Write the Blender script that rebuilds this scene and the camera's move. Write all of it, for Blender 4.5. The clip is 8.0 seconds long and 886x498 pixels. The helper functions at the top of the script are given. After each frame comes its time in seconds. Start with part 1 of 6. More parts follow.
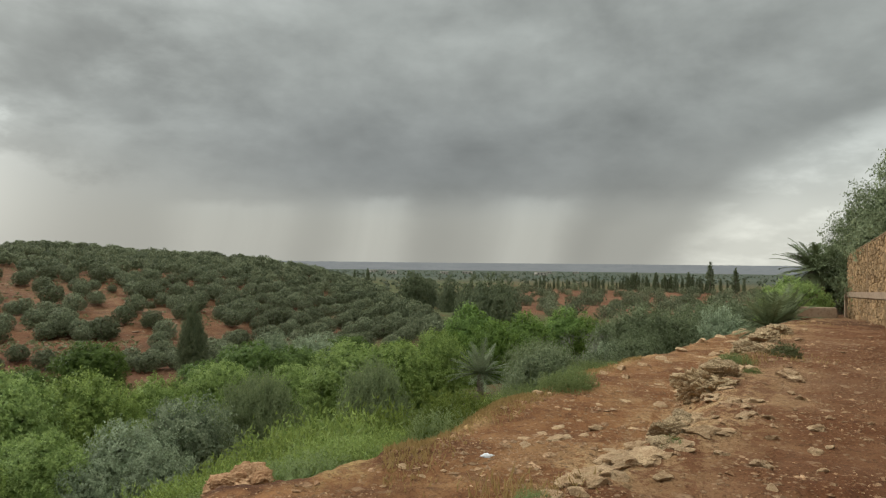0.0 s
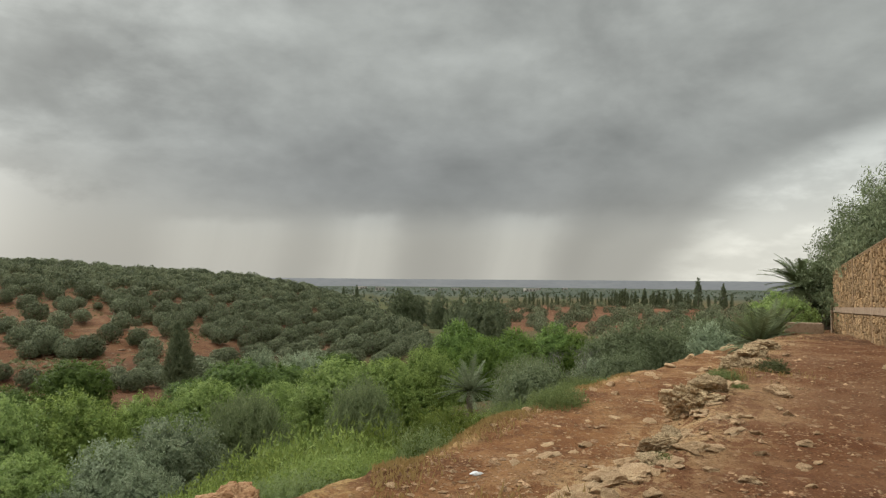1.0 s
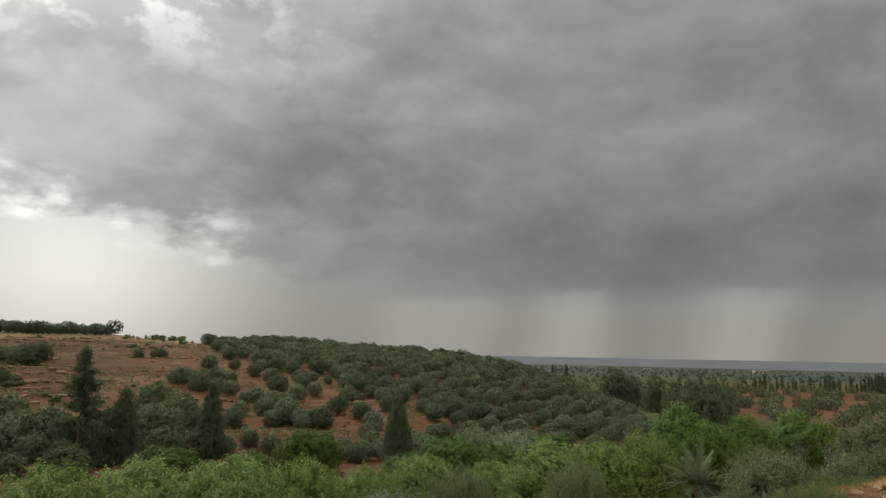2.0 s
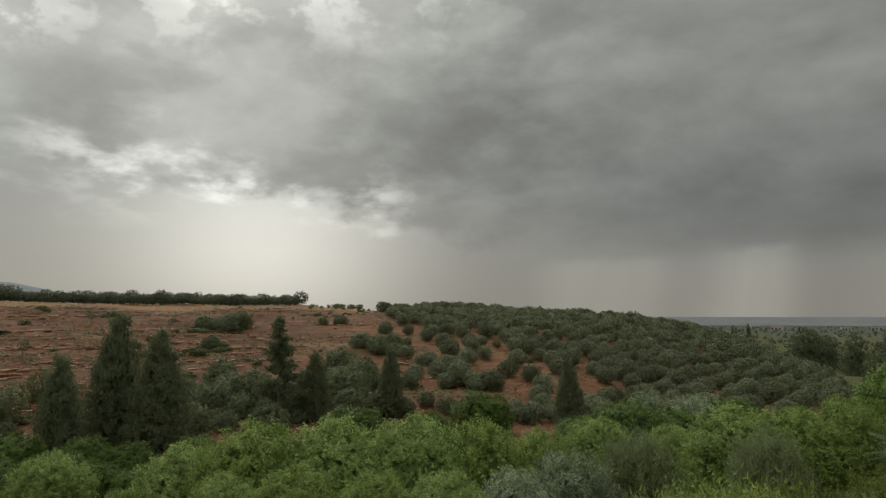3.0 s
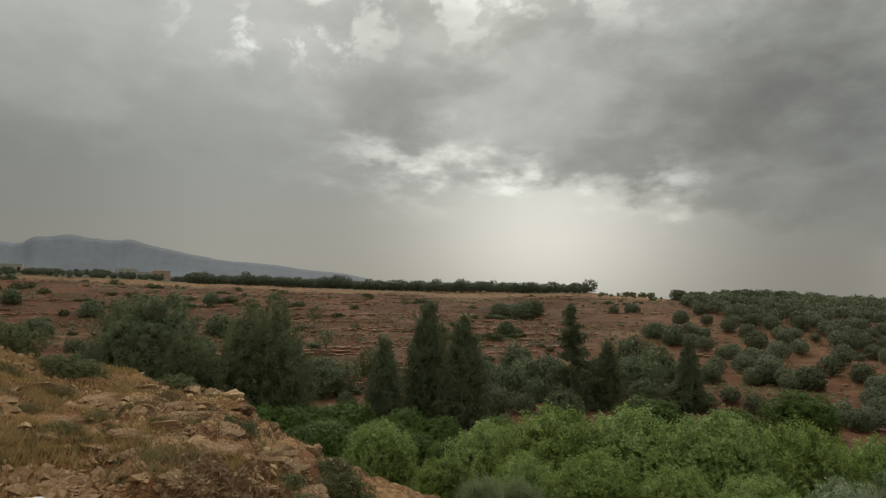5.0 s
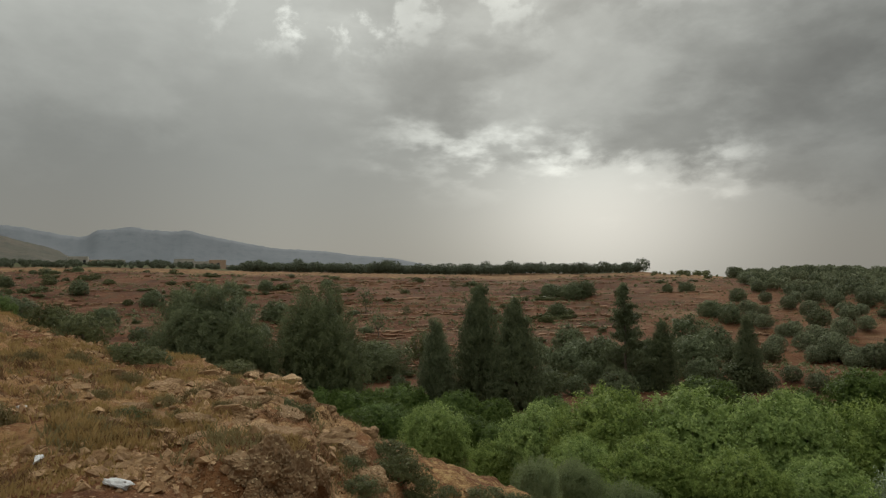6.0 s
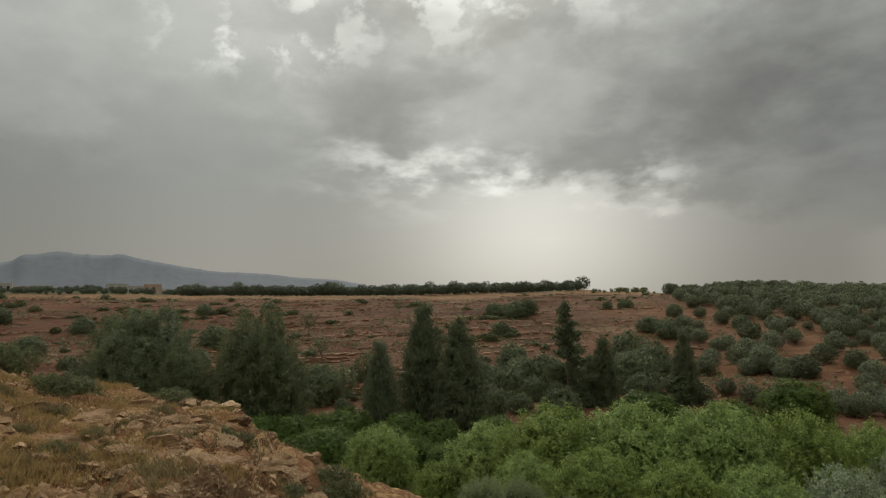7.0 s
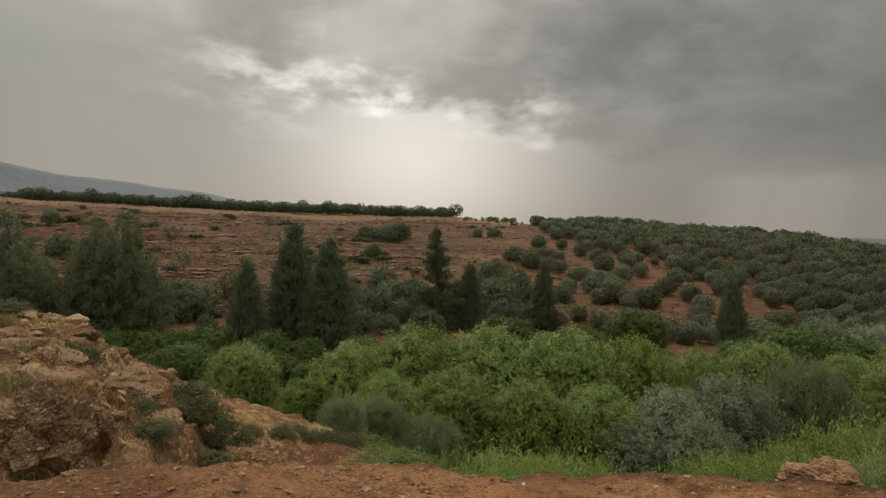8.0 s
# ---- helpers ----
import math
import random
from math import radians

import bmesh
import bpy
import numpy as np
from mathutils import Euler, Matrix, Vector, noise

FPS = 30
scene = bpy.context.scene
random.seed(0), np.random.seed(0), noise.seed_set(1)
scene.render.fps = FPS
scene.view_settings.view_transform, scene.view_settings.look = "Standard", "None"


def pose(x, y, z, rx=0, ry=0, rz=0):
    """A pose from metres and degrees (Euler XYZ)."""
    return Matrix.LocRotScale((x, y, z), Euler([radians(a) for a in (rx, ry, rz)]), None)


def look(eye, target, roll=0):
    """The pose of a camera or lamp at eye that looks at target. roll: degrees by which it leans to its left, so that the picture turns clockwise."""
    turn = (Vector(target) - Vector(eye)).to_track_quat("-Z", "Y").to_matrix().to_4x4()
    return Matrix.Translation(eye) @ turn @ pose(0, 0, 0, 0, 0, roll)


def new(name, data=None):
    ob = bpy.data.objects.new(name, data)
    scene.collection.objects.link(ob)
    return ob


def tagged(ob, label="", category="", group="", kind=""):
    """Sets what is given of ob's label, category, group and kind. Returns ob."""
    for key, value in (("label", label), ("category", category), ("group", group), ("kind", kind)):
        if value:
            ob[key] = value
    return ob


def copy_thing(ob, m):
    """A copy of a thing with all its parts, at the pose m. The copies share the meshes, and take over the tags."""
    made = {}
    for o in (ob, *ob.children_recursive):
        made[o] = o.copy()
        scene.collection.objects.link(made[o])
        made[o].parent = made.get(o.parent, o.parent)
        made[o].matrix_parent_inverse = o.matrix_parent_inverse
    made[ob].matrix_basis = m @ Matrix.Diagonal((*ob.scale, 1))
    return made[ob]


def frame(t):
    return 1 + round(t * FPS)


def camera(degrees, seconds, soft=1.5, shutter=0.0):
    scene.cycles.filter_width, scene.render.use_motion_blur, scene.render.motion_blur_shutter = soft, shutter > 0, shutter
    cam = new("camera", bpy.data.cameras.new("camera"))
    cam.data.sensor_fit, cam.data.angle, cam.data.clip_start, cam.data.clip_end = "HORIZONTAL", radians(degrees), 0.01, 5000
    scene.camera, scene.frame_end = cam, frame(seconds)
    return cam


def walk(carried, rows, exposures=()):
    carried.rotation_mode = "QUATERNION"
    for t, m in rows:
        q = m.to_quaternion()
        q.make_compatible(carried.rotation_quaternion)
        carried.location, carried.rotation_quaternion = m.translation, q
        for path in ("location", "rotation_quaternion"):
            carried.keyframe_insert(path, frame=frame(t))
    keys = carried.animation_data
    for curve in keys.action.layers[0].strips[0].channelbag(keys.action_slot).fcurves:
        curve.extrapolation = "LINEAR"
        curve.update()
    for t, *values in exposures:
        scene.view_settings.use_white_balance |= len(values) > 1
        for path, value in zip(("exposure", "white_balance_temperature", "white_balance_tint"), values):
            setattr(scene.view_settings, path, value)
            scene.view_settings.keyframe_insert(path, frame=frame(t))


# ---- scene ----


# ---- camera ----
EYE = 1.6
ARM = 0.40          # the camera is held at arm's length and turned about the body
cam = camera(67.28, 8.0, soft=1.25)
TURNS = [           # seconds, tilt, roll, heading
    (0.0, 90.90, -0.60, 0.00),
    (0.5, 91.96, -1.33, -3.77),
    (1.0, 92.33, -0.47, -0.92),
    (1.5, 97.60, -1.88, 10.00),
    (1.7, 98.84, -1.60, 13.01),
    (2.8, 96.70, -0.37, 27.65),
    (3.0, 95.60, 0.15, 30.87),
    (3.5, 96.14, 1.02, 37.34),
    (4.0, 94.99, -0.30, 45.09),
    (4.5, 94.20, 0.38, 53.95),
    (5.0, 94.53, -0.34, 55.27),
    (5.2, 93.89, -0.27, 56.70),
    (6.3, 94.13, 1.89, 61.46),
    (6.5, 95.40, 2.23, 63.16),
    (7.0, 94.74, 1.88, 54.74),
    (7.5, 92.47, -1.20, 48.37),
    (8.0, 88.05, -1.13, 43.94),
]


def held(tilt, roll, heading):
    a = radians(heading)
    return pose(-ARM * math.sin(a), ARM * math.cos(a) - ARM, EYE, tilt, roll, heading)


EXPOSURES = [       # seconds, stops, kelvin, tint
    (0.0, 0.82, 6250, 8), (0.5, 0.92, 6350, 10), (1.0, 0.92, 6350, 10), (1.5, 0.86, 6150, 9.5), (1.7, 0.55, 6200, 9), (2.8, 0.2, 6500, 10),
    (3.5, 0.15, 6500, 10), (4.5, 0.1, 6500, 10), (6.5, 0.12, 6500, 10), (7.5, 0.1, 6600, 12), (8.0, 0.22, 6750, 14)]
walk(cam, [(t, held(a, b, c)) for t, a, b, c in TURNS], EXPOSURES)

# ---- light: overcast sky with rain curtains, the sun hidden behind cloud ----
SUN_AZ, SUN_EL = 52.0, 34.0


class Nodes:
    """Short-hand for building node trees."""

    def __init__(self, tree):
        self.tree = tree
        tree.nodes.clear()

    def add(self, kind, ins=None, **props):
        n = self.tree.nodes.new(kind)
        if "operation" in props:
            n.operation, n.use_clamp = props["operation"], props.get("use_clamp", False)
        if "data_type" in props:
            n.data_type, n.blend_type = props["data_type"], props["blend_type"]
        if "attribute_name" in props:
            n.attribute_name = props["attribute_name"]
        if "sky_type" in props:
            n.sky_type, n.sun_disc = props["sky_type"], props["sun_disc"]
            n.sun_elevation, n.sun_rotation, n.dust_density = props["sun_elevation"], props["sun_rotation"], props["dust_density"]
        for k, v in (ins or {}).items():
            self.put(n.inputs[k], v)
        return n

    def put(self, socket, v):
        if isinstance(v, bpy.types.NodeSocket):
            self.tree.links.new(v, socket)
        elif isinstance(v, bpy.types.Node):
            self.tree.links.new(v.outputs[0], socket)
        else:
            socket.default_value = v

    def math(self, op, a, b=0.0, c=0.0, clamp=False):
        return self.add("ShaderNodeMath", {0: a, 1: b, 2: c}, operation=op, use_clamp=clamp).outputs[0]

    def ramp(self, v, a, b, lo=0.0, hi=1.0, smooth=True):
        n = self.add("ShaderNodeMapRange", {0: v, 1: a, 2: b, 3: lo, 4: hi})
        n.interpolation_type = "SMOOTHSTEP" if smooth else "LINEAR"
        return n.outputs[0]

    def mix(self, f, a, b, blend="MIX"):
        n = self.add("ShaderNodeMix", data_type="RGBA", blend_type=blend)
        n.clamp_factor = True
        self.put(n.inputs[0], f), self.put(n.inputs[6], a), self.put(n.inputs[7], b)
        return n.outputs[2]

    def noise(self, vec, scale, detail=4.0, rough=0.55, distort=0.0):
        return self.add("ShaderNodeTexNoise", {"Vector": vec, "Scale": scale, "Detail": detail, "Roughness": rough, "Distortion": distort}).outputs[0]

    def bump(self, az, el, a0, e0, wa, we):
        """A soft patch round (a0, e0), in degrees."""
        da = self.math("MULTIPLY", self.math("SUBTRACT", az, a0), 1.0 / wa)
        de = self.math("MULTIPLY", self.math("SUBTRACT", el, e0), 1.0 / we)
        s = self.math("ADD", self.math("MULTIPLY", da, da), self.math("MULTIPLY", de, de))
        return self.math("EXPONENT", self.math("MULTIPLY", s, -1.0))


def rgb(r, g, b):
    return (r, g, b, 1.0)


def make_world():
    world = bpy.data.worlds.new("overcast_sky")
    scene.world = world
    world.use_nodes = True
    k = Nodes(world.node_tree)
    sky = k.add("ShaderNodeTexSky", sky_type="NISHITA", sun_disc=False, sun_elevation=radians(SUN_EL), sun_rotation=radians(-SUN_AZ), dust_density=3.0)
    way = k.add("ShaderNodeTexCoord").outputs["Generated"]
    part_xyz = k.add("ShaderNodeSeparateXYZ", {0: way})
    x, y, z = part_xyz.outputs[0], part_xyz.outputs[1], part_xyz.outputs[2]
    az = k.math("MULTIPLY", k.math("ARCTAN2", k.math("MULTIPLY", x, -1.0), y), 57.2958)
    el = k.math("MULTIPLY", k.math("ARCSINE", z), 57.2958)
    # the cloud deck is a flat layer overhead: directions are laid onto it
    zc = k.math("ADD", k.math("MAXIMUM", z, 0.0), 0.10)
    deck = k.add("ShaderNodeCombineXYZ", {0: k.math("DIVIDE", x, zc), 1: k.math("DIVIDE", y, zc), 2: 0.0}).outputs[0]
    turned = k.add("ShaderNodeMapping", {"Vector": deck, "Rotation": (0, 0, radians(-35)), "Scale": (1.0, 0.6, 1.0)}).outputs[0]
    big = k.noise(turned, 0.8, 5.0, 0.55, 0.3)
    soft_co = k.add("ShaderNodeMapping", {"Vector": way, "Scale": (1.0, 1.0, 1.7)}).outputs[0]
    soft = k.noise(soft_co, 3.0, 5.0, 0.55, 0.3)
    lumps = k.noise(soft_co, 7.5, 7.0, 0.56, 0.1)
    puffs = k.noise(k.add("ShaderNodeMapping", {"Vector": way, "Scale": (1.0, 1.0, 1.3), "Location": (3.0, 1.0, 0.0)}).outputs[0], 12.0, 7.0, 0.6, 0.1)
    rags = k.noise(k.add("ShaderNodeMapping", {"Vector": way, "Scale": (1.0, 1.0, 2.5), "Location": (1.0, 4.0, 0.0)}).outputs[0], 12.0, 5.0, 0.52, 0.05)
    # the deck: dark where it rains, thinner towards the hidden sun and overhead
    deck_v = k.math("ADD", k.ramp(az, -8.0, 22.0, 0.185, 0.205), k.ramp(az, 10.0, 64.0, 0.0, 0.14))
    deck_v = k.math("MULTIPLY", deck_v, k.ramp(el, 9.0, 26.0, 0.98, 1.34))
    rain = k.bump(az, el, 3.0, 7.5, 24.0, 5.5)
    deck_v = k.math("MULTIPLY", deck_v, k.math("SUBTRACT", 1.0, k.math("MULTIPLY", rain, 0.06)))
    lane = k.bump(az, k.math("ADD", el, k.math("MULTIPLY", az, 0.12)), 26.0, 19.0, 24.0, 5.0)
    deck_v = k.math("MULTIPLY", deck_v, k.math("SUBTRACT", 1.0, k.math("MULTIPLY", lane, 0.12)))
    fold_co = k.add("ShaderNodeMapping", {"Vector": way, "Scale": (1.0, 1.0, 2.2), "Location": (7.0, 2.0, 0.0)}).outputs[0]
    folds = k.noise(fold_co, 5.5, 7.0, 0.56, 0.12)
    rough_sky = k.math("ADD", k.math("MULTIPLY", soft, 0.45), k.math("ADD", k.math("MULTIPLY", lumps, 0.3), k.math("MULTIPLY", big, 0.25)))
    calm = k.math("MULTIPLY", k.ramp(az, 58.0, 78.0, 1.0, 0.4), k.ramp(el, 3.0, 14.0, 0.35, 1.0))
    deck_v = k.math("MULTIPLY", deck_v, k.math("ADD", 1.0, k.math("MULTIPLY", calm, k.ramp(rough_sky, 0.38, 0.62, -0.27, 0.30, False))))
    deck_v = k.math("MULTIPLY", deck_v, k.math("ADD", 1.0, k.math("MULTIPLY", k.math("MULTIPLY", calm, k.ramp(az, 8.0, 30.0, 0.35, 1.0)), k.ramp(folds, 0.38, 0.62, -0.16, 0.16))))
    deck_v = k.math("MULTIPLY", deck_v, k.ramp(az, 6.0, 30.0, 0.93, 0.85))
    deck_v = k.math("ADD", deck_v, k.math("MULTIPLY", k.bump(az, el, 72.0, 17.0, 12.0, 9.0), 0.03))
    deck_v = k.math("ADD", deck_v, k.math("MULTIPLY", k.bump(az, el, 50.0, 11.0, 14.0, 7.0), 0.08))
    deck_v = k.math("ADD", deck_v, k.math("MULTIPLY", k.ramp(az, 24.0, 40.0), k.ramp(el, 12.0, 24.0, 0.0, 0.05)))
    # under the ragged edge of the deck lies a bright hazy strip
    edge_el = k.math("ADD", k.ramp(az, 16.0, 62.0, 5.0, 13.0, False), k.math("MULTIPLY", k.math("SUBTRACT", lumps, 0.5), k.ramp(az, 14.0, 36.0, 1.5, 17.0)))
    gap = k.math("SUBTRACT", el, edge_el)
    under = k.math("SUBTRACT", 1.0, k.ramp(k.math("MULTIPLY", gap, k.ramp(az, 58.0, 70.0, 1.0, 0.35)), -1.6, 1.6))
    strip = k.math("ADD", k.ramp(az, 8.0, 26.0, 0.22, 0.225), k.math("MULTIPLY", k.bump(az, el, 46.5, 6.5, 11.5, 9.0), 0.43))
    strip = k.math("ADD", strip, k.ramp(az, 52.0, 74.0, 0.0, 0.065))
    strip = k.math("SUBTRACT", strip, k.ramp(az, 72.0, 90.0, 0.0, 0.07))
    v = k.math("ADD", deck_v, k.math("MULTIPLY", under, k.math("SUBTRACT", strip, deck_v)))
    # lit rims and small holes along the edge
    rim = k.math("MULTIPLY", k.math("EXPONENT", k.math("MULTIPLY", k.math("MULTIPLY", gap, gap), -0.35)), k.math("MULTIPLY", k.ramp(az, 29.0, 37.0), k.ramp(az, 60.0, 68.0, 1.0, 0.0)))
    v = k.math("ADD", v, k.math("MULTIPLY", k.math("MULTIPLY", rim, k.ramp(rags, 0.44, 0.70)), 0.22))
    tatter = k.math("MULTIPLY", k.bump(az, el, 55.0, 10.8, 8.0, 2.6), k.ramp(rags, 0.42, 0.66))
    v = k.math("ADD", v, k.math("MULTIPLY", tatter, 0.22))
    # gaps high up, where bright cloud shows through
    thin = k.bump(az, el, 54.0, 29.0, 19.0, 5.2)
    thin = k.math("ADD", thin, k.math("MULTIPLY", k.bump(az, el, 70.0, 21.5, 7.0, 2.0), 0.6))
    v = k.math("ADD", v, k.math("MULTIPLY", k.math("MULTIPLY", thin, k.ramp(puffs, 0.50, 0.62)), 0.55))
    v = k.math("ADD", v, k.math("MULTIPLY", thin, 0.07))
    v = k.math("ADD", v, k.ramp(el, 27.0, 75.0, 0.0, 1.05))
    # pale windows under the rain cloud, cut by leaning curtains of rain
    lean = k.math("ADD", k.math("ADD", az, k.math("MULTIPLY", el, 0.18)), k.math("MULTIPLY", k.math("SUBTRACT", lumps, 0.5), 2.0))
    curtain = k.noise(k.add("ShaderNodeCombineXYZ", {0: lean, 1: k.math("MULTIPLY", el, 0.06), 2: 0.0}).outputs[0], 0.42, 3.0, 0.55)
    for lo, hi, top, q in ((13.0, 23.5, 4.7, 0.042), (3.4, 9.8, 5.4, 0.060), (-10.4, -3.2, 5.6, 0.056), (-15.5, -11.5, 3.5, 0.02)):
        w = k.math("MULTIPLY", k.ramp(lean, lo - 1.6, lo + 2.4), k.ramp(lean, hi - 3.4, hi + 1.4, 1.0, 0.0))
        w = k.math("MULTIPLY", w, k.ramp(k.math("ADD", el, k.math("MULTIPLY", k.math("SUBTRACT", puffs, 0.5), 2.0)), top - 0.8, top + 0.35, 1.0, 0.0))
        w = k.math("MULTIPLY", w, k.ramp(curtain, 0.3, 0.65, 0.84, 1.08))
        v = k.math("ADD", v, k.math("MULTIPLY", w, q))
    for mid_a, wide_a, depth in ((0.6, 2.4, 0.10), (-12.6, 3.2, 0.15), (28.0, 5.0, 0.06)):        # denser shafts of rain between them
        v = k.math("MULTIPLY", v, k.math("SUBTRACT", 1.0, k.math("MULTIPLY", k.bump(lean, el, mid_a, 2.0, wide_a, 6.0), depth)))
    # clearer sky at the far side of the rain
    side = k.ramp(k.math("SUBTRACT", k.math("MULTIPLY", az, -1.0), k.math("MULTIPLY", el, 0.8)), 16.0, 23.5)
    side = k.math("MULTIPLY", side, k.ramp(k.math("ADD", el, k.math("ADD", k.math("MULTIPLY", az, 0.25), k.math("MULTIPLY", lumps, 3.0))), 1.5, 5.5, 1.0, 0.0))
    v = k.math("ADD", v, k.math("MULTIPLY", side, k.ramp(rags, 0.4, 0.65, 0.15, 0.24)))
    # warm low, neutral high
    tint = k.mix(k.ramp(el, 0.0, 12.0), rgb(1.03, 1.0, 0.87), rgb(0.97, 1.0, 0.925))
    tint = k.mix(k.math("MULTIPLY", rain, k.ramp(el, 2.5, 7.5, 0.0, 0.8)), tint, rgb(0.965, 1.0, 0.965))
    tint = k.mix(k.math("MULTIPLY", k.bump(az, el, 43.0, 4.0, 14.0, 5.0), 0.8), tint, rgb(1.03, 1.0, 0.90))
    clouds = k.add("ShaderNodeBackground", {0: tint, 1: v})
    clear = k.add("ShaderNodeBackground", {0: sky.outputs[0], 1: 0.05})
    both = k.add("ShaderNodeMixShader", {0: 0.97, 1: clear.outputs[0], 2: clouds.outputs[0]})
    k.add("ShaderNodeOutputWorld", {0: both.outputs[0]})


make_world()
lamp = bpy.data.lights.new("sun", "SUN")
lamp.energy, lamp.angle, lamp.color = 1.15, radians(30), (1.0, 0.96, 0.9)
a, e = radians(SUN_AZ), radians(SUN_EL)
sun = new("sun", lamp)
sun.matrix_world = look((-300 * math.sin(a) * math.cos(e), 300 * math.cos(a) * math.cos(e), 300 * math.sin(e)), (0, 0, 0))

# ---- materials ----
def material(name):
    m = bpy.data.materials.new(name)
    m.use_nodes = True
    return m, Nodes(m.node_tree)


LEAFY = set()


def leaf_material(name, dark, light, translucent=0.3, rough=0.55, per_tree=0.25):
    """Foliage: each sprig and leaf takes its own tone between two greens, each plant a little of its own."""
    m, k = material(name)
    island = k.add("ShaderNodeNewGeometry").outputs["Random Per Island"]
    plant = k.add("ShaderNodeObjectInfo").outputs["Random"]
    tone = k.add("ShaderNodeAttribute", attribute_name="tone").outputs["Fac"]
    c = k.mix(k.math("ADD", k.math("MULTIPLY", island, 0.3), k.math("MULTIPLY", tone, 0.75)), rgb(*dark), rgb(*light))
    c = k.add("ShaderNodeHueSaturation", {"Hue": k.ramp(plant, 0, 1, 0.496, 0.504, False), "Saturation": k.ramp(plant, 0, 1, 1.06, 0.94, False),
                                          "Value": k.ramp(plant, 0, 1, 1.0 - per_tree, 1.0 + per_tree, False), "Color": c}).outputs[0]
    p = k.add("ShaderNodeBsdfPrincipled", {"Base Color": c, "Roughness": rough, "Specular IOR Level": 0.12})
    LEAFY.add(m.name)
    t = k.add("ShaderNodeBsdfTranslucent", {"Color": c})
    s = k.add("ShaderNodeMixShader", {0: translucent, 1: p.outputs[0], 2: t.outputs[0]})
    k.add("ShaderNodeOutputMaterial", {0: s.outputs[0]})
    return m


def rough_material(name, c1, c2, c3, scale, bump_scale=30.0, bump_height=0.02, rough=0.9, per_piece=0.2):
    """Stone, bark, plaster: three tones mixed at two scales, with fine relief."""
    m, k = material(name)
    co = k.add("ShaderNodeTexCoord").outputs["Object"]
    plant = k.add("ShaderNodeObjectInfo").outputs["Random"]
    island = k.add("ShaderNodeNewGeometry").outputs["Random Per Island"]
    one = k.ramp(k.noise(co, scale, 6.0, 0.6), 0.35, 0.65)
    two = k.ramp(k.noise(co, scale * 5.3, 6.0, 0.65), 0.45, 0.72)
    c = k.mix(two, k.mix(one, rgb(*c1), rgb(*c2)), rgb(*c3))
    vary = k.math("ADD", k.math("MULTIPLY", plant, 0.5), k.math("MULTIPLY", island, 0.5))
    c = k.add("ShaderNodeHueSaturation", {"Value": k.ramp(vary, 0, 1, 1 - per_piece, 1 + per_piece, False), "Color": c}).outputs[0]
    b = k.add("ShaderNodeBump", {"Strength": 0.8, "Distance": bump_height, "Height": k.noise(co, bump_scale, 8.0, 0.65)})
    p = k.add("ShaderNodeBsdfPrincipled", {"Base Color": c, "Roughness": rough, "Specular IOR Level": 0.2, "Normal": b.outputs[0]})
    k.add("ShaderNodeOutputMaterial", {0: p.outputs[0]})
    return m


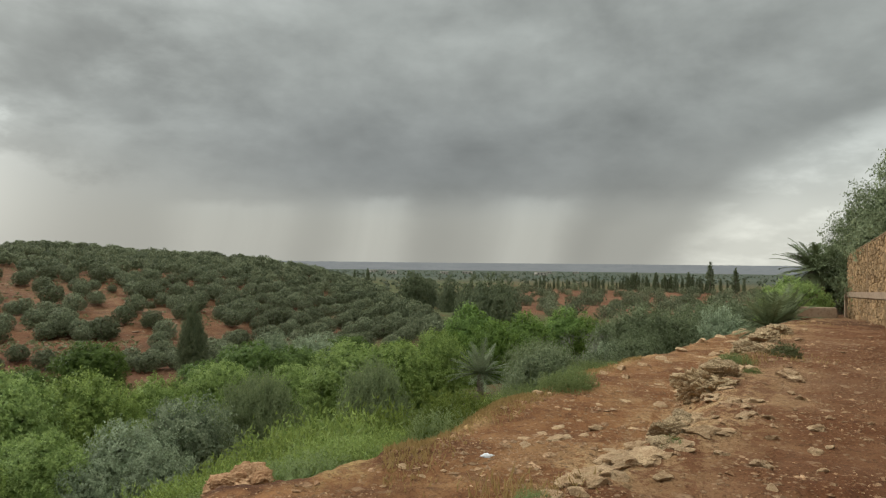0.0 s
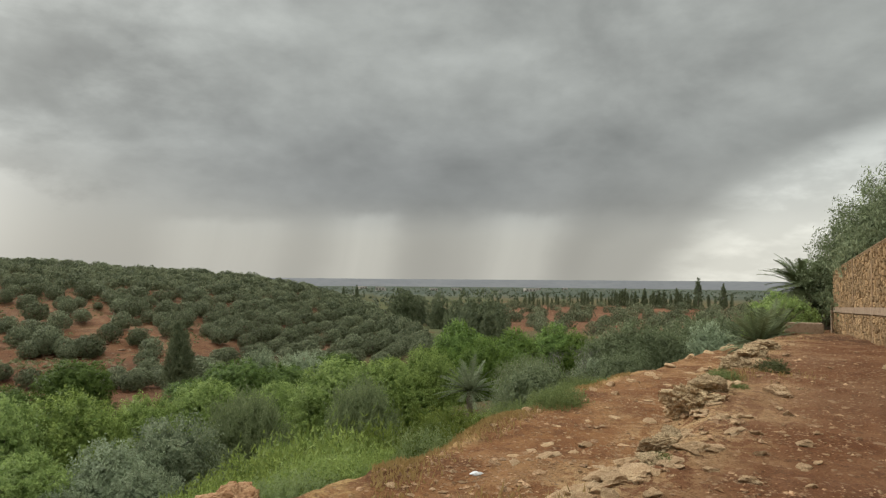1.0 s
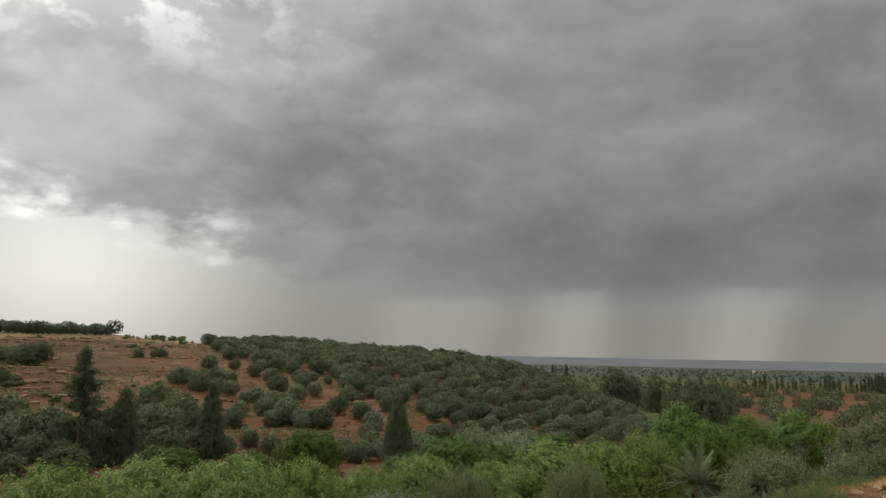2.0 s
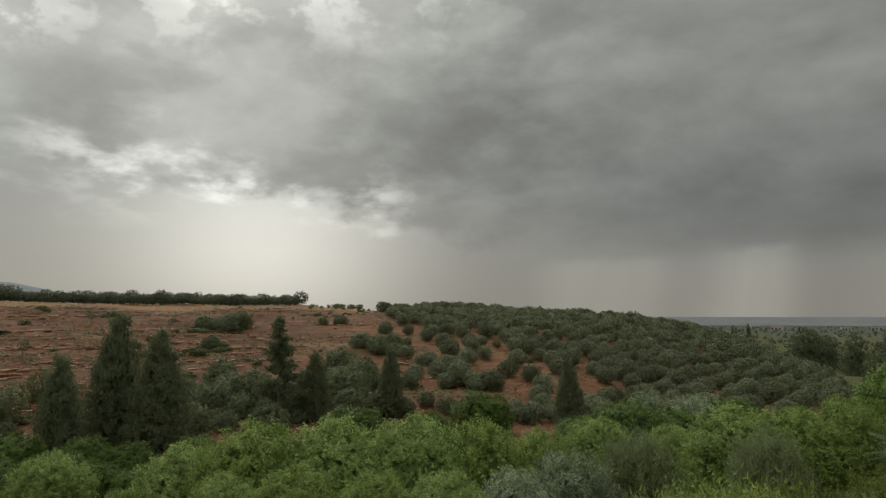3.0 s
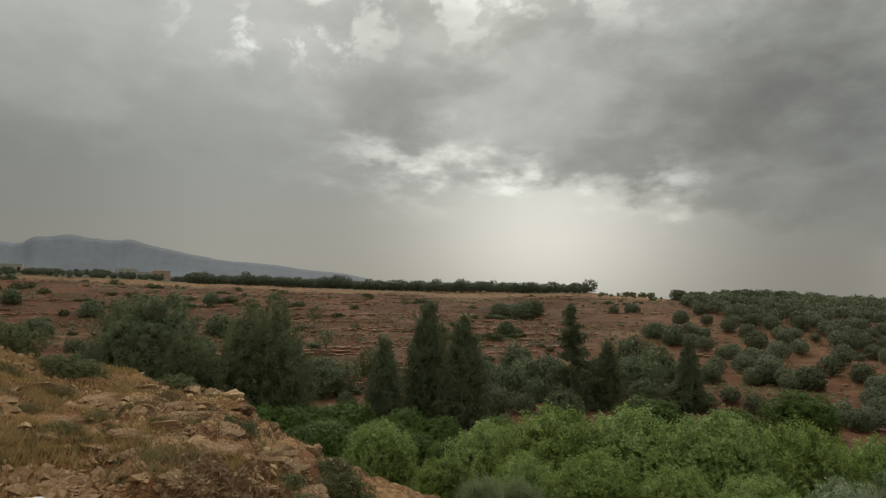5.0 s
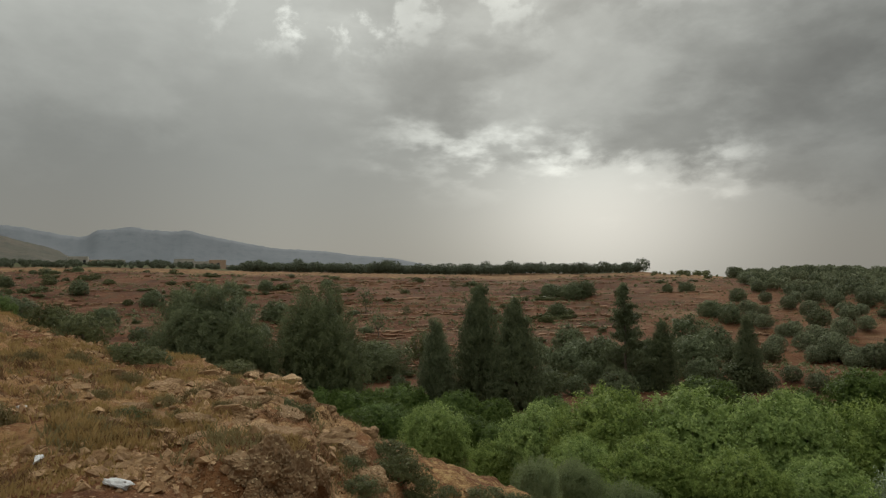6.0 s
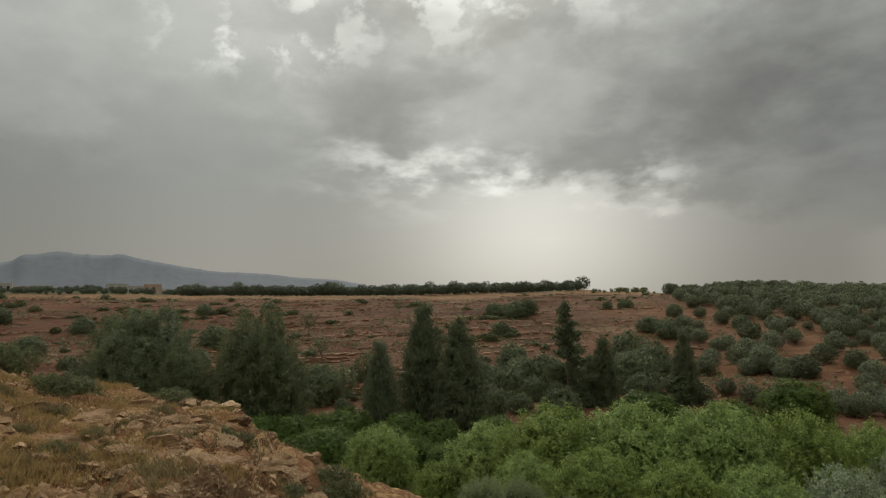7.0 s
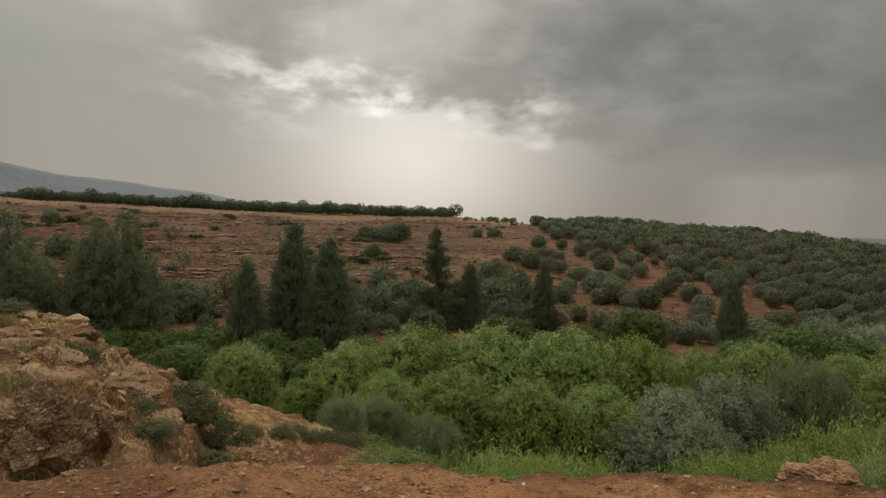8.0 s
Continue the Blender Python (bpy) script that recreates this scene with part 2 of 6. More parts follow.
def ground_material():
    m, k = material("red_earth")
    co = k.add("ShaderNodeNewGeometry").outputs["Position"]
    straw = k.add("ShaderNodeAttribute", attribute_name="straw").outputs["Fac"]
    green = k.add("ShaderNodeAttribute", attribute_name="green").outputs["Fac"]
    far = k.add("ShaderNodeAttribute", attribute_name="far").outputs["Fac"]
    path = k.add("ShaderNodeAttribute", attribute_name="path").outputs["Fac"]
    rocky = k.add("ShaderNodeAttribute", attribute_name="rocky").outputs["Fac"]
    slope = k.add("ShaderNodeAttribute", attribute_name="slope").outputs["Fac"]
    packed = k.add("ShaderNodeAttribute", attribute_name="packed").outputs["Fac"]
    wide = k.noise(co, 0.09, 5.0, 0.6)
    mid = k.noise(co, 0.9, 6.0, 0.65)
    fine = k.noise(co, 7.0, 8.0, 0.7)
    grit = k.noise(co, 45.0, 6.0, 0.7)
    cells = k.add("ShaderNodeTexVoronoi", {"Vector": co, "Scale": 16.0, "Randomness": 1.0})
    cells2 = k.add("ShaderNodeTexVoronoi", {"Vector": co, "Scale": 5.0, "Randomness": 1.0})
    pick = k.add("ShaderNodeSeparateColor", {0: cells.outputs["Color"]}).outputs[0]
    pick2 = k.add("ShaderNodeSeparateColor", {0: cells2.outputs["Color"]}).outputs[0]
    stones = k.math("MULTIPLY", k.ramp(pick, 0.70, 0.78), k.ramp(cells.outputs["Distance"], 0.42, 0.30))
    stones = k.math("MAXIMUM", stones, k.math("MULTIPLY", k.ramp(pick2, 0.84, 0.9), k.ramp(cells2.outputs["Distance"], 0.36, 0.26)))
    layers = k.add("ShaderNodeMapping", {"Vector": co, "Scale": (0.10, 0.10, 2.6)}).outputs[0]
    strata = k.noise(layers, 1.0, 6.0, 0.65, 0.4)
    red = k.mix(k.ramp(wide, 0.35, 0.65), rgb(0.112, 0.042, 0.019), rgb(0.148, 0.061, 0.028))
    red = k.mix(k.ramp(mid, 0.42, 0.66), red, rgb(0.20, 0.10, 0.055))
    red = k.mix(k.math("MULTIPLY", k.ramp(strata, 0.52, 0.64), 0.5), red, rgb(0.25, 0.15, 0.088))
    red = k.mix(k.math("MULTIPLY", k.ramp(strata, 0.47, 0.38), 0.75), red, rgb(0.065, 0.032, 0.02))
    red = k.mix(k.math("MULTIPLY", k.ramp(fine, 0.52, 0.72), 0.6), red, rgb(0.062, 0.027, 0.016))
    red = k.mix(k.math("MULTIPLY", k.ramp(grit, 0.62, 0.72), 0.45), red, rgb(0.42, 0.27, 0.15))
    red = k.mix(k.math("MULTIPLY", stones, 0.75), red, rgb(0.33, 0.21, 0.125))
    # the far slope is browner, with thin beds of rock and dull dry growth
    beds_co = k.add("ShaderNodeMapping", {"Vector": co, "Scale": (0.10, 0.10, 1.3)}).outputs[0]
    beds = k.noise(beds_co, 1.0, 7.0, 0.70, 1.1)
    patch = k.noise(co, 0.22, 6.0, 0.7, 0.3)
    brown = k.mix(k.ramp(wide, 0.35, 0.65), rgb(0.088, 0.036, 0.019), rgb(0.128, 0.055, 0.028))
    brown = k.mix(k.math("MULTIPLY", k.ramp(patch, 0.48, 0.64), 0.75), brown, rgb(0.088, 0.066, 0.036))
    brown = k.mix(k.math("MULTIPLY", k.ramp(beds, 0.54, 0.60), 0.65), brown, rgb(0.19, 0.115, 0.067))
    # dark bands between the beds put the ledges' shadow into the colour
    brown = k.mix(k.math("MULTIPLY", k.ramp(beds, 0.46, 0.40), 0.7), brown, rgb(0.055, 0.028, 0.017))
    brown = k.mix(k.math("MULTIPLY", k.ramp(mid, 0.56, 0.66), 0.5), brown, rgb(0.075, 0.040, 0.022))
    brown = k.mix(k.math("MULTIPLY", k.ramp(mid, 0.42, 0.35), 0.4), brown, rgb(0.18, 0.094, 0.049))
    red = k.mix(slope, red, brown)
    worn = k.mix(k.ramp(mid, 0.35, 0.65), rgb(0.20, 0.088, 0.036), rgb(0.30, 0.155, 0.068))
    worn = k.mix(k.math("MULTIPLY", stones, 0.6), worn, rgb(0.42, 0.29, 0.18))
    # extra brightness put into the earth's colour, against the low exposure
    worn = k.mix(k.math("MULTIPLY", packed, 0.85), worn, rgb(0.46, 0.225, 0.096))
    blotch = k.noise(co, 2.6, 6.0, 0.7, 0.3)
    worn = k.mix(k.math("MULTIPLY", k.ramp(blotch, 0.50, 0.62), 0.6), worn, rgb(0.115, 0.046, 0.021))
    worn = k.mix(k.math("MULTIPLY", k.ramp(fine, 0.52, 0.66), 0.65), worn, rgb(0.085, 0.036, 0.019))
    worn = k.mix(k.math("MULTIPLY", k.ramp(grit, 0.58, 0.72), 0.5), worn, rgb(0.5, 0.34, 0.2))
    c = k.mix(k.math("MULTIPLY", path, k.ramp(k.math("ADD", k.math("MULTIPLY", wide, 0.6), k.math("MULTIPLY", mid, 0.4)), 0.3, 0.5)), red, worn)
    bed = k.math("ADD", k.math("MULTIPLY", mid, 0.5), k.math("MULTIPLY", fine, 0.5))
    bed = k.math("MULTIPLY", rocky, k.ramp(bed, 0.50, 0.535))
    c = k.mix(bed, c, k.mix(k.ramp(fine, 0.4, 0.62), rgb(0.54, 0.375, 0.195), rgb(0.36, 0.215, 0.105)))
    dry = k.mix(k.ramp(fine, 0.35, 0.7), rgb(0.28, 0.16, 0.064), rgb(0.49, 0.33, 0.145))
    c = k.mix(k.math("MULTIPLY", straw, k.ramp(k.math("ADD", k.math("MULTIPLY", mid, 0.5), k.math("MULTIPLY", fine, 0.5)), 0.45, 0.56)), c, dry)
    grass = k.mix(k.ramp(mid, 0.35, 0.65), rgb(0.045, 0.06, 0.022), rgb(0.085, 0.09, 0.038))
    c = k.mix(k.math("MULTIPLY", green, k.ramp(k.math("ADD", k.math("MULTIPLY", wide, 0.5), k.math("MULTIPLY", mid, 0.5)), 0.36, 0.5)), c, grass)
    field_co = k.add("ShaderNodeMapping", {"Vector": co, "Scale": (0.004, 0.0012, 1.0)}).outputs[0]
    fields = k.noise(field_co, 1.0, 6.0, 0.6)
    # green of far fields, tinted bluer in the colour to suggest haze
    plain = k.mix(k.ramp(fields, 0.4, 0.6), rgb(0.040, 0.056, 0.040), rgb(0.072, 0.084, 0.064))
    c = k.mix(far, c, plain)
    h = k.math("ADD", k.math("MULTIPLY", fine, 0.7), k.math("MULTIPLY", grit, 0.3))
    h = k.math("ADD", h, k.math("MULTIPLY", stones, 0.25))
    chips = k.add("ShaderNodeTexVoronoi", {"Vector": co, "Scale": 42.0, "Randomness": 1.0})
    chip_pick = k.add("ShaderNodeSeparateColor", {0: chips.outputs["Color"]})
    chip = k.math("MULTIPLY", k.ramp(chip_pick.outputs[0], 0.45, 0.55), k.ramp(chips.outputs["Distance"], 0.55, 0.35))
    chip = k.math("MULTIPLY", chip, k.math("SUBTRACT", 1.0, slope))
    c = k.mix(k.math("MULTIPLY", chip, 0.55), c, k.mix(chip_pick.outputs[1], rgb(0.075, 0.031, 0.016), rgb(0.35, 0.195, 0.096)))
    h = k.math("ADD", h, k.math("MULTIPLY", chip, 0.22))
    b = k.add("ShaderNodeBump", {"Strength": 1.0, "Distance": 0.09, "Height": h})
    p = k.add("ShaderNodeBsdfPrincipled", {"Base Color": c, "Roughness": 0.95, "Specular IOR Level": 0.1, "Normal": b.outputs[0]})
    k.add("ShaderNodeOutputMaterial", {0: p.outputs[0]})
    return m


EARTH = ground_material()
LIMESTONE = rough_material("pale_limestone", (0.46, 0.30, 0.165), (0.60, 0.43, 0.26), (0.29, 0.165, 0.085), 2.2, 18.0, 0.05)
CONGLOMERATE = rough_material("conglomerate", (0.45, 0.32, 0.18), (0.62, 0.465, 0.28), (0.18, 0.105, 0.055), 5.0, 14.0, 0.10)
RED_ROCK = rough_material("red_boulder", (0.40, 0.22, 0.11), (0.54, 0.34, 0.19), (0.26, 0.12, 0.06), 2.5, 16.0, 0.04)
SLOPE_STONE = rough_material("brown_slope_stone", (0.17, 0.105, 0.065), (0.25, 0.165, 0.105), (0.11, 0.065, 0.04), 2.2, 18.0, 0.05)
LEDGE_STONE = rough_material("pale_brown_bedrock", (0.22, 0.125, 0.072), (0.33, 0.20, 0.12), (0.14, 0.075, 0.043), 1.4, 10.0, 0.06, per_piece=0.3)
MOUND_STONE = rough_material("brown_mound_stone", (0.33, 0.20, 0.105), (0.47, 0.31, 0.17), (0.21, 0.118, 0.062), 3.0, 16.0, 0.05, per_piece=0.3)
PEBBLE = rough_material("small_brown_stones", (0.30, 0.165, 0.085), (0.52, 0.345, 0.20), (0.18, 0.085, 0.042), 9.0, 60.0, 0.01, per_piece=0.5)
WALL_STONE = rough_material("ochre_wall_stone", (0.34, 0.215, 0.105), (0.44, 0.295, 0.155), (0.22, 0.135, 0.07), 3.0, 25.0, 0.02, per_piece=0.55)
MORTAR = rough_material("brown_mortar", (0.25, 0.165, 0.09), (0.32, 0.21, 0.12), (0.19, 0.12, 0.068), 3.0, 40.0, 0.01)
CONCRETE = rough_material("weathered_concrete", (0.28, 0.20, 0.135), (0.34, 0.25, 0.175), (0.22, 0.15, 0.098), 1.6, 50.0, 0.006)
PLASTER = rough_material("pale_render", (0.38, 0.345, 0.30), (0.44, 0.40, 0.355), (0.31, 0.28, 0.245), 0.3, 8.0, 0.01)
RUST_PLASTER = rough_material("ochre_render", (0.40, 0.27, 0.19), (0.46, 0.32, 0.24), (0.34, 0.22, 0.16), 0.3, 8.0, 0.01)
DARK_OPENING = rough_material("dark_window", (0.03, 0.03, 0.035), (0.04, 0.04, 0.045), (0.02, 0.02, 0.02), 1.0)
BARK = rough_material("grey_brown_bark", (0.13, 0.10, 0.075), (0.20, 0.16, 0.12), (0.07, 0.05, 0.04), 4.0, 20.0, 0.03)
DEAD_TWIG = rough_material("grey_dead_twigs", (0.13, 0.115, 0.10), (0.18, 0.16, 0.14), (0.09, 0.08, 0.07), 3.0)
# the blue-grey of distance haze is put into the mountain's base colour
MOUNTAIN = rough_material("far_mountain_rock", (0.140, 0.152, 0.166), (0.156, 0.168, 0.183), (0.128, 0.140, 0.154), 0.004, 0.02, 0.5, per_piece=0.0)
# grey base colour that carries the haze over the end of the plain
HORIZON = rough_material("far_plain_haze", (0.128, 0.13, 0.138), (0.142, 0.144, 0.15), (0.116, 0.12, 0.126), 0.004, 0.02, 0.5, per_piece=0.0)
NEAR_HILL = rough_material("scrubby_hill", (0.065, 0.062, 0.045), (0.095, 0.078, 0.058), (0.045, 0.048, 0.034), 0.02, 0.1, 1.0, per_piece=0.0)
WHITE_LITTER = rough_material("crumpled_white_plastic", (0.62, 0.62, 0.62), (0.72, 0.72, 0.72), (0.5, 0.5, 0.5), 6.0, 30.0, 0.01, 0.5)

def pebbly_material(name):
    """Bluff of cemented gravel: dark matrix with round pebbles of many tones."""
    m, k = material(name)
    co = k.add("ShaderNodeNewGeometry").outputs["Position"]
    warped = k.mix(0.06, co, k.add("ShaderNodeTexNoise", {"Vector": co, "Scale": 9.0}).outputs["Color"], "ADD")
    cells = k.add("ShaderNodeTexVoronoi", {"Vector": warped, "Scale": 27.0, "Randomness": 1.0})
    pick = k.add("ShaderNodeSeparateColor", {0: cells.outputs["Color"]})
    broad_n = k.noise(co, 1.3, 5.0, 0.6)
    matrix = k.mix(k.ramp(broad_n, 0.35, 0.65), rgb(0.18, 0.115, 0.065), rgb(0.30, 0.19, 0.105))
    stone = k.mix(pick.outputs[0], rgb(0.2, 0.135, 0.078), rgb(0.50, 0.37, 0.22))
    on = k.math("MULTIPLY", k.ramp(pick.outputs[1], 0.35, 0.5), k.ramp(cells.outputs["Distance"], 0.5, 0.3))
    c = k.mix(on, matrix, stone)
    crust = k.math("MULTIPLY", k.ramp(broad_n, 0.52, 0.6), k.ramp(k.noise(co, 6.0, 6.0, 0.7), 0.45, 0.6))
    c = k.mix(k.math("MULTIPLY", crust, 0.7), c, rgb(0.36, 0.25, 0.15))
    h = k.math("ADD", k.math("MULTIPLY", on, 0.6), k.math("MULTIPLY", k.noise(co, 14.0, 8.0, 0.7), 0.8))
    b = k.add("ShaderNodeBump", {"Strength": 1.0, "Distance": 0.03, "Height": h})
    p = k.add("ShaderNodeBsdfPrincipled", {"Base Color": c, "Roughness": 0.95, "Specular IOR Level": 0.1, "Normal": b.outputs[0]})
    k.add("ShaderNodeOutputMaterial", {0: p.outputs[0]})
    return m


BLUFF = pebbly_material("cemented_gravel")
OLIVE = leaf_material("olive_leaves", (0.085, 0.106, 0.05), (0.21, 0.24, 0.125), 0.3)
OLIVE_PALE = leaf_material("silver_olive_leaves", (0.11, 0.145, 0.078), (0.39, 0.44, 0.28), 0.38)
HILL_OLIVE = leaf_material("hill_olive_leaves", (0.082, 0.098, 0.052), (0.262, 0.284, 0.165), 0.3)
BROADLEAF = leaf_material("fresh_green_leaves", (0.110, 0.168, 0.043), (0.345, 0.425, 0.124), 0.42, per_tree=0.15)
BROADLEAF_FAR = leaf_material("mid_green_leaves", (0.075, 0.125, 0.028), (0.21, 0.30, 0.068), 0.4)
BROADLEAF_DARK = leaf_material("deep_green_leaves", (0.074, 0.118, 0.030), (0.165, 0.228, 0.058), 0.4)
CYPRESS = leaf_material("cypress_foliage", (0.10, 0.122, 0.068), (0.19, 0.212, 0.115), 0.42, per_tree=0.12)
PINE = leaf_material("pine_needles", (0.095, 0.115, 0.056), (0.18, 0.20, 0.098), 0.42, per_tree=0.1)
SCRUB = leaf_material("dark_scrub_leaves", (0.085, 0.095, 0.042), (0.17, 0.18, 0.08), 0.35)
GREY_SHRUB = leaf_material("grey_green_leaves", (0.14, 0.175, 0.08), (0.255, 0.295, 0.145), 0.42)
SLOPE_BUSH = leaf_material("dull_green_leaves", (0.085, 0.105, 0.052), (0.18, 0.205, 0.108), 0.35)
WEED = leaf_material("bright_weeds", (0.10, 0.145, 0.034), (0.27, 0.325, 0.082), 0.42, per_tree=0.36)
GRASSY = leaf_material("blue_green_weeds", (0.13, 0.17, 0.062), (0.24, 0.285, 0.11), 0.45)
PALM_LEAF = leaf_material("palm_fronds", (0.10, 0.125, 0.06), (0.20, 0.23, 0.115), 0.3)
PALM_PALE = leaf_material("pale_palm_fronds", (0.11, 0.135, 0.075), (0.24, 0.27, 0.155), 0.35)
TUFT = leaf_material("olive_brown_tufts", (0.13, 0.11, 0.05), (0.27, 0.22, 0.105), 0.3)
STRAW = leaf_material("dry_grass", (0.22, 0.14, 0.056), (0.48, 0.35, 0.152), 0.35, 0.8)
WITHERED = leaf_material("withered_stalks", (0.11, 0.064, 0.036), (0.27, 0.165, 0.085), 0.2, 0.85)
FAR_TREES = leaf_material("far_dark_trees", (0.062, 0.074, 0.046), (0.125, 0.14, 0.088), 0.3)

# ---- the ground: a terrace above a green valley, a slope and an olive hill beyond, and a plain ----
WALL_DIR = Vector((0.444, 0.896, 0.0)).normalized()
WALL_FOOT = Vector((2.70, 0.0, 0.0))            # where the wall passes the camera
WALL_START, WALL_END = -9.0, 26.6


LEDGE = ([3.0, 4.5, 6.5, 9.3, 15.3, 24.0, 34.0], [-0.3, 0.7, 2.4, 3.7, 7.2, 12.6, 19.0])


def terrace(x, y):
    """Height of the trodden terrace: an upper path beside the wall, a lower one beyond a ledge."""
    s = (x - WALL_FOOT.x) * WALL_DIR.x + y * WALL_DIR.y
    up = np.interp(s, [-40, 0, 6, 12, 20, 28, 60], [0.2, 0.05, 0.15, 0.32, 0.02, -0.42, -0.9])
    r = np.hypot(x, y)
    low = -0.06 - 0.026 * np.maximum(r - 3.0, 0)
    ledge_x = np.interp(y, LEDGE[0], LEDGE[1])
    f = np.clip((x - ledge_x) / (0.25 + 0.02 * r) * 0.5 + 0.5, 0, 1)
    f = np.where(y < 3.0, 1.0 - np.clip((y - 1.5) / 1.5, 0, 1) * (1 - f), f)
    f = f * f * (3 - 2 * f)
    near = np.clip((r - 1.0) / 4.0, 0, 1)
    return near * (low * (1 - f) + up * f)


# heading (left is positive), distance and height of the lines that shape the land
EDGE = ([-40, -34, -29.7, -25, -20, -15, -8, 1, 13, 39, 63, 79, 100, 110], [36, 33, 31, 24, 16.5, 13, 9.3, 6.4, 5.3, 4.7, 4.85, 4.9, 5.6, 6])
GULLY = ([45, 51, 58, 64, 68, 72, 74.5, 78, 82, 88], [6.2, 6.4, 7.4, 7.0, 6.3, 5.9, 5.8, 5.8, 5.9, 6.4], [-1.2, -1.3, -2.0, -1.9, -1.6, -1.0, -0.75, -0.6, -0.3, 0.0])
LIP = ([45, 51, 58, 64, 68, 72, 73.2, 74.4, 78, 82, 88], [8.0, 7.7, 9.5, 10.0, 9.2, 8.2, 7.4, 6.5, 6.3, 6.5, 7.2], [-2.2, -1.5, -1.9, -1.75, -1.25, -0.85, -0.45, 0.0, 0.15, 0.18, 0.15])
SPUR = ([-34, -25, -15, -8, 1, 13, 30, 45, 51, 58.7, 63.3, 69, 72.6, 75, 78, 83, 88, 91, 97, 105],
        [50, 38, 27, 24, 20, 17, 15, 12, 9, 12, 13, 11.5, 13, 17, 18, 19, 21, 22, 26, 28],
        [-3, -3.4, -4.3, -4.8, -5.0, -5.2, -5.2, -4.2, -1.7, -1.75, -1.6, -0.7, -0.5, -0.6, -0.5, -0.1, 0.1, 0.65, 1.35, 1.8])
FLOOR_NEAR = ([-34, -15, 0, 15, 30, 45, 58, 70, 80, 90, 105], [90, 90, 60, 42, 36, 34, 36, 40, 48, 52, 55], [-9, -10.5, -10, -9.5, -9.5, -9.5, -9.5, -9.5, -8.5, -7, -5])
FLOOR_FAR = ([-34, 0, 8, 20, 45, 64, 75, 90, 105], [160, 130, 95, 80, 78, 76, 76, 84, 90], [-12, -12, -11, -10, -10, -10.5, -10, -8, -6])
CREST = ([0, 4, 6.6, 11, 15, 21, 31, 34, 38, 44, 55, 64, 78, 90, 105], [-12, -10.7, -7.4, -3.2, -1.0, 0.8, 2.7, 2.6, 2.9, 3.2, 3.2, 4.2, 5.8, 6.8, 7.0])
BACK = ([34, 38, 44, 60, 76, 84, 105], [-11, -1, 7.5, 8.5, 11.5, 16, 18])
FAR = ([36, 46, 105], [-75, 12, 30])

AZ = np.concatenate([np.arange(-180, -50, 2.0), np.arange(-50, 112, 0.3), np.arange(112, 180.1, 2.0)])
RR = np.geomspace(0.25, 4900, 400)


# bearings are drawn in slightly over the whole front half
DRAW = ([-180, -112, 112, 180], [-180, -109.8, 109.8, 180])


def angle_of(bearing):
    return np.interp(bearing, DRAW[0], DRAW[1])


def bearing_of(angle):
    return np.interp(angle, DRAW[1], DRAW[0])


def land_grid():
    A, R = np.meshgrid(np.radians(AZ), RR, indexing="ij")
    turn = np.radians(angle_of(np.degrees(A)))
    X, Y = -np.sin(turn) * R, np.cos(turn) * R
    T = terrace(X, Y)
    Z = np.empty_like(T)
    for i, az in enumerate(AZ):
        re = np.interp(az, *EDGE) + 0.25 * noise.noise((az * 0.25, 3.1, 0.0))
        ze = np.interp(re, RR, T[i])
        rs, zs = np.interp(az, SPUR[0], SPUR[1]), np.interp(az, SPUR[0], SPUR[2])
        g = np.clip(min((az - 42) / 5, (88 - az) / 5), 0, 1)
        rg = re * 0.5 + rs * 0.5 if g == 0 else np.interp(az, GULLY[0], GULLY[1])
        zl = ze + (zs - ze) * (rg - re) / (rs - re)
        zg = g * np.interp(az, GULLY[0], GULLY[2]) + (1 - g) * zl
        rl, zp = rg + (rs - rg) * 0.3, zg + (zs - zg) * 0.3
        if g > 0:
            rl, zp = rl + g * (np.interp(az, LIP[0], LIP[1]) - rl), zp + g * (np.interp(az, LIP[0], LIP[2]) - zp)
        rn, zn = np.interp(az, FLOOR_NEAR[0], FLOOR_NEAR[1]), np.interp(az, FLOOR_NEAR[0], FLOOR_NEAR[2])
        rf, zf = np.interp(az, FLOOR_FAR[0], FLOOR_FAR[1]), np.interp(az, FLOOR_FAR[0], FLOOR_FAR[2])
        zc = np.interp(az, *CREST)
        rm = rf + (190 - rf) * 0.72
        zm = zf + (zc - zf) * (0.80 + 0.06 * float(np.clip((36 - az) / 6, 0, 1)))
        kr = [re, rg, rl, rs, rn, rf, rm, 190, 250, 420, 4900]
        kz = [ze, zg, zp, zs, zn, zf, zm, zc, zc + (1.7 if az > 44 else (az - 36) * 0.21 if az > 36 else -2.0), np.interp(az, *BACK) if az > 5 else -12.6, np.interp(az, *FAR)]
        prof = np.interp(RR, kr, kz)
        prof = np.where(RR < re, T[i], prof)
        wide = np.convolve(np.pad(prof, 6, "edge"), np.ones(13) / 13, "valid")
        tight = np.convolve(np.pad(prof, 1, "edge"), np.ones(3) / 3, "valid")
        f = np.clip((RR - re * 1.3) / (re * 0.8), 0, 1)
        prof = tight * (1 - f) + wide * f
        back = np.clip(max((-az - 34) / 8, (az - 106) / 16), 0, 1)
        back = back * back * (3 - 2 * back)
        Z[i] = prof * (1 - back) + (T[i] + 0.004 * RR) * back
    return A, R, X, Y, Z


